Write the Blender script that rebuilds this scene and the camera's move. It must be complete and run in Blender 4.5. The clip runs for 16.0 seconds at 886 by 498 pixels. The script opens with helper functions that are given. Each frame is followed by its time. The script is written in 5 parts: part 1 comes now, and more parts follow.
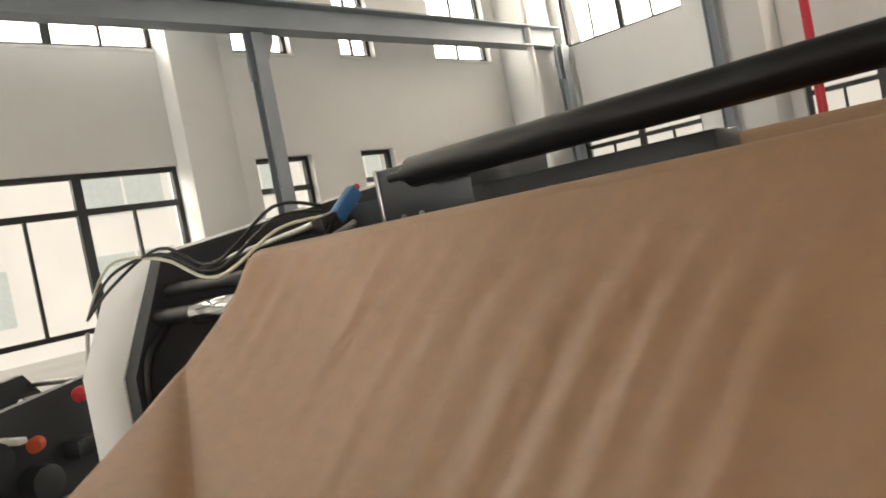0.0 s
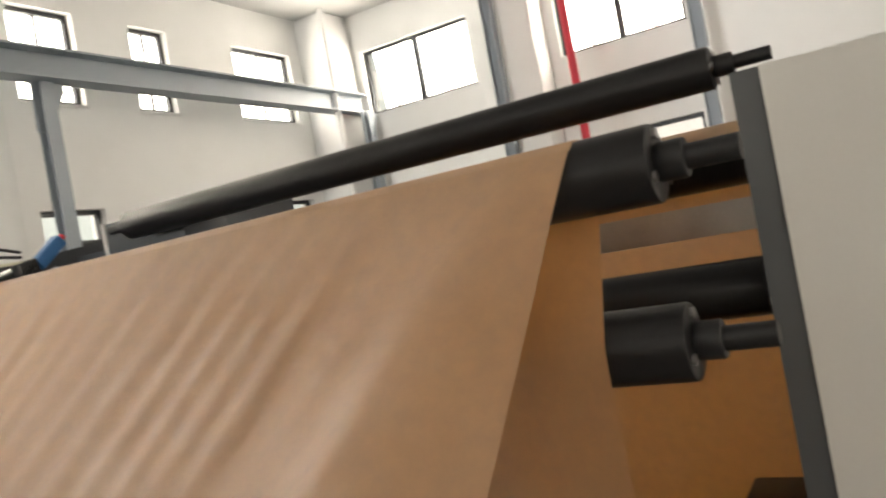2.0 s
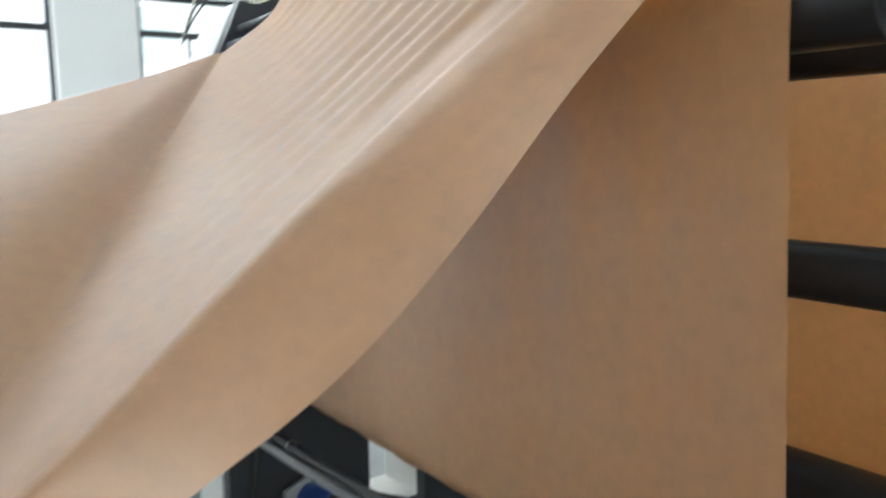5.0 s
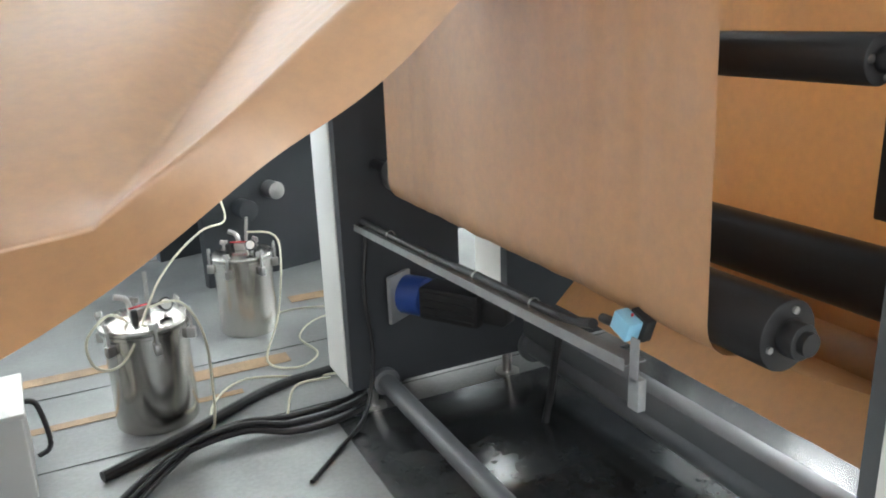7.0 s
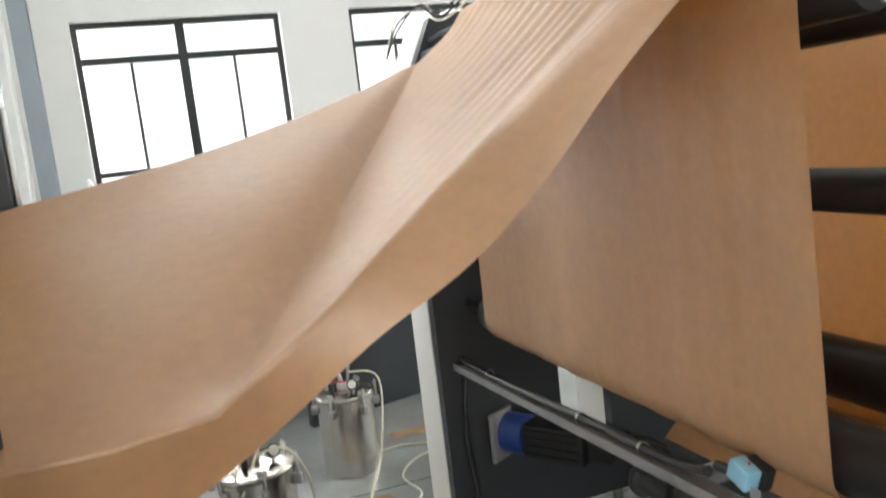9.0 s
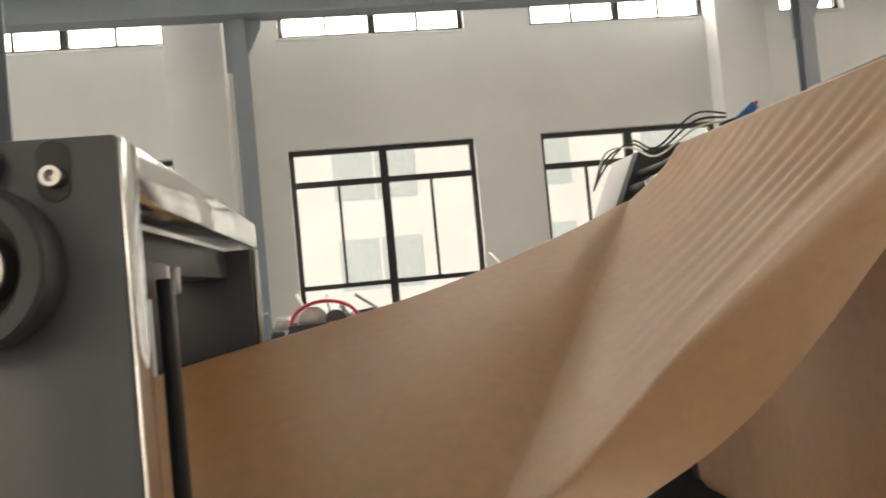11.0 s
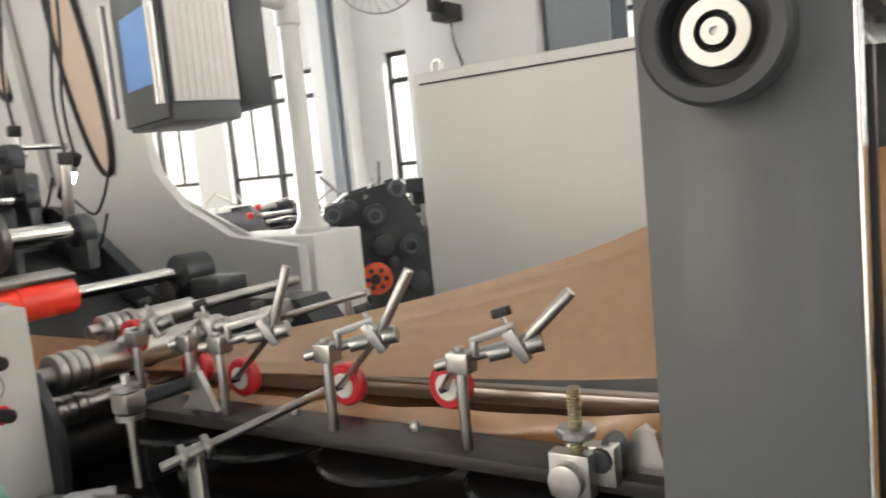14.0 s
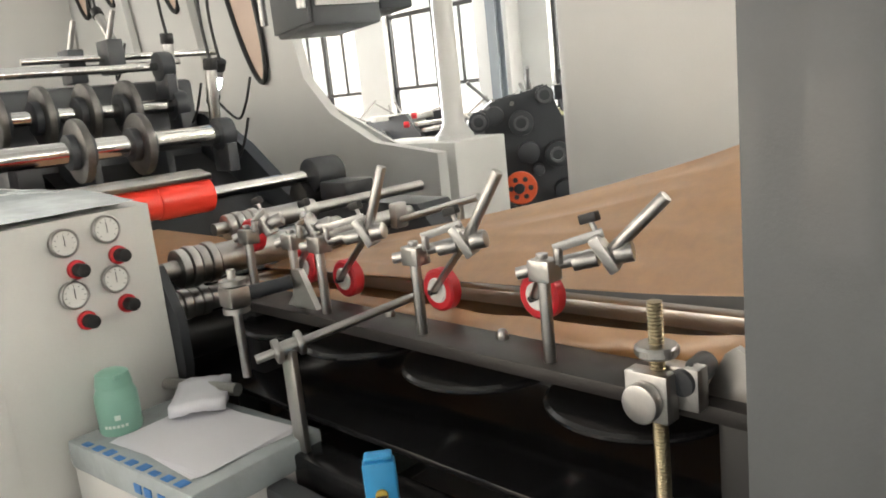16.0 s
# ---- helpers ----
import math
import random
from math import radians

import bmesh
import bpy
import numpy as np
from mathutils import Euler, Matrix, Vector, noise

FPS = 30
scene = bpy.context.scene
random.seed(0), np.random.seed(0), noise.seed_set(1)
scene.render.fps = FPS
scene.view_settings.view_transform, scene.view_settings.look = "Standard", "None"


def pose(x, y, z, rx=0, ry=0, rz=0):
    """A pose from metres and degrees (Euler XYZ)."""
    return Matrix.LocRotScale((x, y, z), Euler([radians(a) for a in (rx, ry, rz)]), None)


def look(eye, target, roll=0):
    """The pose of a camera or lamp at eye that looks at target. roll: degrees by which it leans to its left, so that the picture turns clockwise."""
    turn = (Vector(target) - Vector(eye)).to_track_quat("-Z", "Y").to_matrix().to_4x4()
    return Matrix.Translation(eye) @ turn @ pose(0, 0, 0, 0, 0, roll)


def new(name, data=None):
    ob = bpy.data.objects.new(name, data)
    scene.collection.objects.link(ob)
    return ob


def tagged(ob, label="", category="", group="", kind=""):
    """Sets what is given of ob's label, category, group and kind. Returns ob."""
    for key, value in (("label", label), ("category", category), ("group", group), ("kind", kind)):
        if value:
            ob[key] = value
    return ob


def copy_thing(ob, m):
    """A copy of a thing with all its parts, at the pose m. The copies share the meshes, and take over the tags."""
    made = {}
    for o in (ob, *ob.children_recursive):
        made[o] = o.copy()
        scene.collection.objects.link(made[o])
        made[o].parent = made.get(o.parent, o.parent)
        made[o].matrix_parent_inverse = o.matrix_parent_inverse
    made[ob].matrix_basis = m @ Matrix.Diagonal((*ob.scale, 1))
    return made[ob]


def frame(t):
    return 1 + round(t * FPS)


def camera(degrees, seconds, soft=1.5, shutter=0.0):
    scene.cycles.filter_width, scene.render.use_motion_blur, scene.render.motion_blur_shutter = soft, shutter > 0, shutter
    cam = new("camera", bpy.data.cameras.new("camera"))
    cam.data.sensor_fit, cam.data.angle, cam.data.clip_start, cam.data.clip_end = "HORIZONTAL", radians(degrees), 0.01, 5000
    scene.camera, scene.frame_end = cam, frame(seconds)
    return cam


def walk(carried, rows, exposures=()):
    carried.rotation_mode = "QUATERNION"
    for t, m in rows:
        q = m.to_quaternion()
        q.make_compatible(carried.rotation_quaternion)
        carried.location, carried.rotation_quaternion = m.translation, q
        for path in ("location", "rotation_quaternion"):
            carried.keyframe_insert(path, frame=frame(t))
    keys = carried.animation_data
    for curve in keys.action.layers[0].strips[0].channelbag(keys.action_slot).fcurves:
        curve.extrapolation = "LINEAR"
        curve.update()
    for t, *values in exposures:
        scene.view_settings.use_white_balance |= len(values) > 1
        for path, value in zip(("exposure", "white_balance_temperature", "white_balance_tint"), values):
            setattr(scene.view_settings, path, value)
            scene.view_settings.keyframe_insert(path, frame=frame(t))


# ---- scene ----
cam = camera(59.2, 16.0, soft=1.8, shutter=0.4)
PATH = [
    (0, (0.403, 1.054, 1.868), (1.847, 2.438, 1.816), -11.0),
    (0.5, (0.355, 0.897, 1.83), (1.809, 2.27, 1.826), -8.8),
    (1, (0.367, 0.825, 1.797), (1.806, 2.213, 1.855), -8.3),
    (1.5, (0.386, 0.743, 1.799), (1.937, 2.005, 1.85), -8.6),
    (2, (0.37, 0.696, 1.796), (2.095, 1.707, 1.813), -10.4),
    (2.5, (0.364, 0.696, 1.771), (2.162, 1.568, 1.688), -10.5),
    (3, (0.346, 0.696, 1.754), (2.12, 1.606, 1.597), -10.5),
    (3.5, (0.309, 0.69, 1.722), (2.014, 1.72, 1.542), -10.4),
    (4, (0.313, 0.689, 1.692), (1.985, 1.756, 1.437), -10.2),
    (4.5, (0.333, 0.654, 1.615), (1.872, 1.916, 1.416), -7.3),
    (5, (0.365, 0.507, 1.525), (1.505, 2.13, 1.262), -1.2),
    (5.2, (0.409, 0.498, 1.538), (1.444, 2.159, 1.125), 0.3),
    (7.3, (0.251, 0.051, 1.434), (1.028, 1.797, 0.846), -2.8),
    (7.5, (0.252, 0.044, 1.443), (0.98, 1.82, 0.881), -3.6),
    (8, (0.266, 0.058, 1.455), (0.901, 1.888, 0.957), -5.6),
    (8.2, (0.257, 0.048, 1.457), (0.9, 1.88, 0.978), -5.7),
    (10.3, (0.243, 0.168, 1.603), (0.808, 2.084, 1.692), -6.3),
    (10.5, (0.221, 0.174, 1.594), (0.693, 2.115, 1.683), -5.9),
    (11, (0.18, 0.117, 1.577), (0.432, 2.1, 1.643), -5.4),
    (11.5, (0.138, 0.105, 1.561), (0.236, 2.103, 1.567), -4.7),
    (12, (0.101, 0.067, 1.546), (-0.015, 2.063, 1.482), -3.9),
    (12.5, (0.067, 0.035, 1.54), (-0.352, 1.986, 1.407), -4.3),
    (13, (0.047, 0.003, 1.532), (-0.631, 1.875, 1.339), -5.7),
    (13.5, (0.055, -0.015, 1.525), (-0.837, 1.763, 1.319), -6.1),
    (14, (0.077, -0.009, 1.519), (-1.032, 1.642, 1.301), -5.5),
    (14.5, (0.1, 0.017, 1.501), (-1.184, 1.525, 1.224), -4.1),
    (15, (0.124, 0.051, 1.49), (-1.252, 1.462, 1.15), -3.6),
    (15.5, (0.13, 0.078, 1.489), (-1.294, 1.433, 1.122), -4.9),
    (16, (0.121, 0.107, 1.485), (-1.301, 1.455, 1.086), -6.1),
]
# seconds, stops, kelvin, tint
EXPOSURES = [(0, -0.45, 7200, 12), (1.5, -0.2, 7200, 12), (2.5, 0.2, 6800, 11), (3.5, 0.55, 5900, 7), (4.2, 0.6, 5700, 4), (5, 0.6, 5600, 3), (7.5, 1.1, 5800, 7), (8.2, 1.1, 5800, 7), (10.5, -0.35, 7200, 12), (11.2, -0.35, 7200, 12), (12, -0.1, 7000, 12), (12.5, 0.1, 6900, 12), (14, 0.5, 6600, 10), (16, 0.65, 6700, 10)]
walk(cam, [(t, look(eye, target, roll)) for t, eye, target, roll in PATH], EXPOSURES)


# ---- world and light ----
world = bpy.data.worlds.new("overcast_sky")
scene.world = world
world.use_nodes = True
wn = world.node_tree
sky = wn.nodes.new("ShaderNodeTexSky")
sky.sky_type, sky.sun_disc = "NISHITA", False
sky.sun_elevation, sky.sun_rotation = radians(34), radians(218)
sky.air_density, sky.dust_density, sky.ozone_density = 1.0, 5.0, 0.5
wn.links.new(sky.outputs[0], wn.nodes["Background"].inputs[0])
wn.nodes["Background"].inputs[1].default_value = 0.15
sun = new("sun", bpy.data.lights.new("sun", "SUN"))
sun.data.energy, sun.data.angle, sun.data.color = 3.4, radians(12), (1.0, 0.95, 0.88)
sun.matrix_world = look((-17.3, -14, 19), (0, 8, 0))


LOW_SKY = 520.0  # watts for a bay of lower windows


def window_light(x, y, z, w, h, target, watts):
    """An area lamp for sky light at a window, also used as fill at added openings."""
    lamp = new("window_light", bpy.data.lights.new("window_light", "AREA"))
    lamp.data.shape, lamp.data.size, lamp.data.size_y, lamp.data.energy = "RECTANGLE", w, h, watts
    lamp.data.color = (1.0, 0.945, 0.86)
    lamp.matrix_world = look((x, y, z), target)
    return lamp


# ---- materials ----
def material(name, color, rough=0.5, metal=0.0, vary=0.08, scale=6.0, bump=0.05, fine=80.0, translucent=0.0, coat=0.0, stretch=(1, 1, 1), dirt=0.0, dirt_color=(0.2, 0.17, 0.14), spec=0.5, through_color=None, formation=0.0, ior=1.5):
    m = bpy.data.materials.new(name)
    m.use_nodes = True
    t = m.node_tree
    b = t.nodes["Principled BSDF"]
    co = t.nodes.new("ShaderNodeTexCoord")
    mp = t.nodes.new("ShaderNodeMapping")
    mp.inputs["Scale"].default_value = stretch
    t.links.new(co.outputs["Object"], mp.inputs[0])
    n1 = t.nodes.new("ShaderNodeTexNoise")
    n1.inputs["Scale"].default_value, n1.inputs["Detail"].default_value = scale, 5
    n2 = t.nodes.new("ShaderNodeTexNoise")
    n2.inputs["Scale"].default_value, n2.inputs["Detail"].default_value = fine, 3
    for n in (n1, n2):
        t.links.new(mp.outputs[0], n.inputs["Vector"])
    ramp = t.nodes.new("ShaderNodeMixRGB")
    lo = [max(0, c * (1 - vary)) for c in color]
    hi = [min(1, c * (1 + vary)) for c in color]
    ramp.inputs[1].default_value, ramp.inputs[2].default_value = (*lo, 1), (*hi, 1)
    mix = t.nodes.new("ShaderNodeMath")
    mix.operation = "MULTIPLY_ADD"
    t.links.new(n2.outputs["Fac"], mix.inputs[0])
    mix.inputs[1].default_value = 0.35
    t.links.new(n1.outputs["Fac"], mix.inputs[2])
    sub = t.nodes.new("ShaderNodeMapRange")
    sub.inputs["From Min"].default_value, sub.inputs["From Max"].default_value = 0.45, 0.9
    t.links.new(mix.outputs[0], sub.inputs[0])
    t.links.new(sub.outputs[0], ramp.inputs[0])
    col = ramp.outputs[0]
    if dirt:
        n3 = t.nodes.new("ShaderNodeTexNoise")
        n3.inputs["Scale"].default_value, n3.inputs["Detail"].default_value, n3.inputs["Roughness"].default_value = 1.1, 8, 0.65
        t.links.new(mp.outputs[0], n3.inputs["Vector"])
        r3 = t.nodes.new("ShaderNodeMapRange")
        r3.inputs["From Min"].default_value, r3.inputs["From Max"].default_value, r3.inputs["To Max"].default_value = 0.5, 0.72, dirt
        t.links.new(n3.outputs["Fac"], r3.inputs[0])
        d = t.nodes.new("ShaderNodeMixRGB")
        d.inputs[2].default_value = (*dirt_color, 1)
        t.links.new(r3.outputs[0], d.inputs[0])
        t.links.new(col, d.inputs[1])
        col = d.outputs[0]
    t.links.new(col, b.inputs["Base Color"])
    rr = t.nodes.new("ShaderNodeMapRange")
    rr.inputs["To Min"].default_value, rr.inputs["To Max"].default_value = max(0.02, rough * 0.8), min(1, rough * 1.25)
    t.links.new(n1.outputs["Fac"], rr.inputs[0])
    t.links.new(rr.outputs[0], b.inputs["Roughness"])
    b.inputs["Metallic"].default_value = metal
    b.inputs["Specular IOR Level"].default_value, b.inputs["IOR"].default_value = spec, ior
    b.inputs["Coat Weight"].default_value = coat
    if bump:
        bp = t.nodes.new("ShaderNodeBump")
        bp.inputs["Strength"].default_value, bp.inputs["Distance"].default_value = bump, 0.004
        t.links.new(n2.outputs["Fac"], bp.inputs["Height"])
        t.links.new(bp.outputs[0], b.inputs["Normal"])
    if translucent:
        tr = t.nodes.new("ShaderNodeBsdfTranslucent")
        if through_color:
            # cloudy fibre formation, seen against the light
            cl = t.nodes.new("ShaderNodeTexNoise")
            cl.inputs["Scale"].default_value, cl.inputs["Detail"].default_value, cl.inputs["Roughness"].default_value = 38, 4, 0.65
            t.links.new(mp.outputs[0], cl.inputs["Vector"])
            look_through = t.nodes.new("ShaderNodeMixRGB")
            look_through.inputs[1].default_value = (*[c * (1 - formation) for c in through_color], 1)
            look_through.inputs[2].default_value = (*[min(1, c * (1 + formation)) for c in through_color], 1)
            t.links.new(cl.outputs["Fac"], look_through.inputs[0])
            t.links.new(look_through.outputs[0], tr.inputs[0])
        else:
            t.links.new(col, tr.inputs[0])
        mx = t.nodes.new("ShaderNodeMixShader")
        mx.inputs[0].default_value = translucent
        t.links.new(b.outputs[0], mx.inputs[1])
        t.links.new(tr.outputs[0], mx.inputs[2])
        t.links.new(mx.outputs[0], t.nodes["Material Output"].inputs[0])
    return m


def glow(name, color, strength):
    m = bpy.data.materials.new(name)
    m.use_nodes = True
    b = m.node_tree.nodes["Principled BSDF"]
    b.inputs["Base Color"].default_value = (*color, 1)
    b.inputs["Emission Color"].default_value, b.inputs["Emission Strength"].default_value = (*color, 1), strength
    return m


def glass(name, tint=(0.95, 0.98, 0.98)):
    m = bpy.data.materials.new(name)
    m.use_nodes = True
    b = m.node_tree.nodes["Principled BSDF"]
    b.inputs["Base Color"].default_value = (*tint, 1)
    b.inputs["Transmission Weight"].default_value, b.inputs["Roughness"].default_value, b.inputs["IOR"].default_value = 1.0, 0.02, 1.1
    return m


KRAFT = material("kraft_paper", (0.475, 0.25, 0.095), 0.47, vary=0.07, scale=45, fine=420, bump=0.06, translucent=0.24, spec=1.0, through_color=(0.70, 0.30, 0.08), formation=0.5, ior=2.0)
PLASTER = material("white_plaster", (0.71, 0.712, 0.70), 0.85, vary=0.03, scale=1.2, fine=90, bump=0.1, dirt=0.12, dirt_color=(0.5, 0.48, 0.44))
# White ceiling, darkened in colour to weaken the light it bounces onto the paper.
CEILPAINT = material("dimmed_white_ceiling_paint", (0.5, 0.5, 0.49), 0.9, vary=0.03, scale=1.5, fine=60, bump=0.08, dirt=0.1, dirt_color=(0.4, 0.39, 0.37))
FLOOR = material("worn_epoxy_floor", (0.21, 0.22, 0.22), 0.3, vary=0.3, scale=2.5, fine=60, bump=0.06, dirt=0.6, dirt_color=(0.27, 0.26, 0.24), spec=0.5)
OILY = material("oily_dark_sheet", (0.022, 0.025, 0.028), 0.2, vary=0.5, scale=7, fine=50, bump=0.12, dirt=0.5, dirt_color=(0.09, 0.085, 0.075))
RUST = material("ochre_floor_stain", (0.30, 0.20, 0.11), 0.6, vary=0.4, scale=9, fine=70)
FRAME = material("dark_window_aluminium", (0.035, 0.037, 0.04), 0.45, 0.3, scale=8)
GLASS = glass("window_glass")
CRANE = material("blue_grey_steel_paint", (0.22, 0.25, 0.28), 0.5, vary=0.08, scale=2, dirt=0.15)
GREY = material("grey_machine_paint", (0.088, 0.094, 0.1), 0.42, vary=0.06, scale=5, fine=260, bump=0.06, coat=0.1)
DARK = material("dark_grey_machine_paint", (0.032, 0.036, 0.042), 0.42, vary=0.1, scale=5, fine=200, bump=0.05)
CREAM = material("cream_white_machine_paint", (0.66, 0.655, 0.63), 0.42, vary=0.03, scale=3, fine=160, bump=0.04)
ROLL = material("black_anodised_roll", (0.028, 0.027, 0.028), 0.33, 0.5, vary=0.15, scale=12, fine=220, stretch=(1, 0.2, 1))
BLACK = material("black_plastic", (0.014, 0.014, 0.015), 0.45, vary=0.1)
RAILBLACK = material("black_oxide_steel", (0.03, 0.027, 0.026), 0.42, 0.3, vary=0.2, scale=20, fine=300)
GLOSS = material("glossy_black_plate", (0.011, 0.011, 0.012), 0.16, vary=0.1)
STEEL = material("brushed_steel", (0.46, 0.45, 0.435), 0.3, 1.0, vary=0.1, scale=14, fine=240, bump=0.03)
WORN = material("worn_disc_steel", (0.13, 0.125, 0.12), 0.42, 0.8, vary=0.3, scale=18)
CHROME = material("polished_steel", (0.72, 0.71, 0.69), 0.12, 1.0, vary=0.05)
POTSTEEL = material("stainless_pot", (0.56, 0.54, 0.50), 0.2, 1.0, vary=0.12, scale=5, stretch=(1, 1, 0.15))
REDRUB = material("red_polyurethane", (0.55, 0.02, 0.03), 0.4, vary=0.1)
REDWRAP = material("bright_red_wrap", (0.78, 0.05, 0.03), 0.3, vary=0.08, bump=0.1, fine=40)
ORANGE = material("orange_red_casting", (0.68, 0.10, 0.03), 0.45, vary=0.1)
GUNBLUE = material("dark_blue_glue_gun", (0.02, 0.13, 0.34), 0.4, vary=0.1)
BLUEP = material("blue_plastic", (0.03, 0.30, 0.62), 0.35, vary=0.05)
SKYBLUE = material("pale_blue_sensor_housing", (0.22, 0.45, 0.62), 0.35)
NAVY = material("blue_motor_flange", (0.02, 0.05, 0.22), 0.3)
MINT = material("mint_green_enamel", (0.24, 0.46, 0.37), 0.35, vary=0.04)
PAPERW = material("white_office_paper", (0.72, 0.72, 0.76), 0.8, vary=0.02)
GALV = material("galvanised_sheet", (0.30, 0.31, 0.32), 0.35, 0.4, vary=0.1, scale=20)
FILM = material("pale_protective_film", (0.42, 0.46, 0.47), 0.25, vary=0.18, scale=7, bump=0.35, fine=30)
HOSE = material("clear_yellowed_hose", (0.62, 0.60, 0.47), 0.35)
CABLE = material("black_cable", (0.013, 0.013, 0.014), 0.4)
SIGNRED = material("red_banner", (0.55, 0.03, 0.05), 0.6)
SCREEN = glow("lit_screen", (0.12, 0.25, 0.5), 0.3)
LAMP = glow("led_tube", (0.85, 0.95, 1.0), 60.0)
PINK = material("pale_salmon_cover", (0.68, 0.52, 0.42), 0.5, vary=0.03)
OUTWALL = material("pale_outer_render", (0.60, 0.61, 0.62), 0.85, vary=0.05, scale=0.5)
OUTGLASS = material("bluish_outer_panes", (0.40, 0.46, 0.48), 0.35)
OUTGROUND = material("pale_concrete_yard", (0.42, 0.42, 0.40), 0.9, vary=0.1, scale=0.4)
OLIVE = material("yellowed_machine_fitting", (0.34, 0.33, 0.2), 0.5)
BRASSY = material("yellow_passivated_steel", (0.42, 0.36, 0.24), 0.32, 1.0, vary=0.15, scale=20)
BRASS = material("yellow_switch_knob", (0.55, 0.38, 0.06), 0.4)
DIAL = material("white_dial_face", (0.75, 0.75, 0.72), 0.4, vary=0.02)
INK = material("blue_film_print", (0.05, 0.2, 0.5), 0.5)
PALETEXT = material("pale_print", (0.7, 0.78, 0.72), 0.5)


# ---- mesh helpers ----
def add_box(bm, lo, hi, bevel=0.0, m=None):
    r = bmesh.ops.create_cube(bm, size=1.0)
    vs = r["verts"]
    c, d = [(a + b) / 2 for a, b in zip(lo, hi)], [abs(b - a) for a, b in zip(lo, hi)]
    for v in vs:
        v.co = Vector((v.co.x * d[0] + c[0], v.co.y * d[1] + c[1], v.co.z * d[2] + c[2]))
    if bevel:
        es = list({e for v in vs for e in v.link_edges})
        out = bmesh.ops.bevel(bm, geom=es, offset=bevel, segments=2, affect="EDGES", profile=0.5)
        vs = list({v for f in out["faces"] for v in f.verts} | {v for v in vs if v.is_valid})
    if m is not None:
        bmesh.ops.transform(bm, matrix=m, verts=vs)
    return bm


def add_rod(bm, a, b, r, n=16, r2=None, bevel=0.0):
    a, b = Vector(a), Vector(b)
    d = b - a
    out = bmesh.ops.create_cone(bm, cap_ends=True, segments=n, radius1=r, radius2=r if r2 is None else r2, depth=d.length)
    vs = out["verts"]
    if bevel:
        es = [e for e in {e for v in vs for e in v.link_edges} if any(len(f.verts) > 4 for f in e.link_faces)]
        o = bmesh.ops.bevel(bm, geom=es, offset=bevel, segments=2, affect="EDGES", profile=0.5)
        vs = list({v for f in o["faces"] for v in f.verts} | {v for v in vs if v.is_valid})
    m = Matrix.Translation((a + b) / 2) @ d.to_track_quat("Z", "Y").to_matrix().to_4x4()
    bmesh.ops.transform(bm, matrix=m, verts=vs)
    return bm


def lathe(bm, prof, n=24, m=None):
    """A body turned round z from (radius, height) pairs; equal end radii make an open ring."""
    rings = []
    for r, z in prof:
        rings.append([bm.verts.new((r * math.cos(2 * math.pi * k / n), r * math.sin(2 * math.pi * k / n), z)) for k in range(n)])
    for a, b in zip(rings, rings[1:]):
        for k in range(n):
            bm.faces.new((a[k], a[(k + 1) % n], b[(k + 1) % n], b[k]))
    if abs(prof[0][0] - prof[-1][0]) < 1e-6 and prof[0][0] > 0.004:
        a, b = rings[-1], rings[0]
        for k in range(n):
            bm.faces.new((a[k], a[(k + 1) % n], b[(k + 1) % n], b[k]))
    else:
        bm.faces.new(list(reversed(rings[0])))
        bm.faces.new(rings[-1])
    if m is not None:
        bmesh.ops.transform(bm, matrix=m, verts=[v for r in rings for v in r])
    return bm


def prism(bm, outline, depth, m):
    """A plate with the outline (in its own x, z) and a thickness along its own y."""
    a = [bm.verts.new((x, 0, z)) for x, z in outline]
    b = [bm.verts.new((x, depth, z)) for x, z in outline]
    n = len(a)
    bm.faces.new(a)
    bm.faces.new(list(reversed(b)))
    for k in range(n):
        bm.faces.new((a[k], b[k], b[(k + 1) % n], a[(k + 1) % n]))
    bmesh.ops.recalc_face_normals(bm, faces=bm.faces[:])
    bmesh.ops.transform(bm, matrix=m, verts=a + b)
    return bm


def sweep(bm, pts, r, n=8, steps=6):
    """A round cable or hose through the points."""
    p = [Vector(q) for q in pts]
    fine = []
    for k in range(len(p) - 1):
        p0, p1, p2, p3 = p[max(k - 1, 0)], p[k], p[k + 1], p[min(k + 2, len(p) - 1)]
        for j in range(steps):
            t = j / steps
            fine.append(0.5 * ((2 * p1) + (p2 - p0) * t + (2 * p0 - 5 * p1 + 4 * p2 - p3) * t * t + (3 * p1 - p0 - 3 * p2 + p3) * t ** 3))
    fine.append(p[-1])
    rings, up = [], Vector((0.13, 0.21, 0.97))
    for k, c in enumerate(fine):
        d = (fine[min(k + 1, len(fine) - 1)] - fine[max(k - 1, 0)]).normalized()
        s = d.cross(up)
        s = s.normalized() if s.length > 0.05 else d.orthogonal().normalized()
        u = s.cross(d)
        rings.append([bm.verts.new(c + r * (math.cos(2 * math.pi * i / n) * s + math.sin(2 * math.pi * i / n) * u)) for i in range(n)])
    for a, b in zip(rings, rings[1:]):
        for i in range(n):
            bm.faces.new((a[i], a[(i + 1) % n], b[(i + 1) % n], b[i]))
    bm.faces.new(list(reversed(rings[0])))
    bm.faces.new(rings[-1])
    return bm


def mesh_of(name, bm, mat, smooth=True):
    bmesh.ops.recalc_face_normals(bm, faces=bm.faces[:])
    me = bpy.data.meshes.new(name)
    bm.to_mesh(me)
    bm.free()
    me.materials.append(mat)
    if smooth:
        me.polygons.foreach_set("use_smooth", [True] * len(me.polygons))
        me.set_sharp_from_angle(angle=radians(35))
    return me


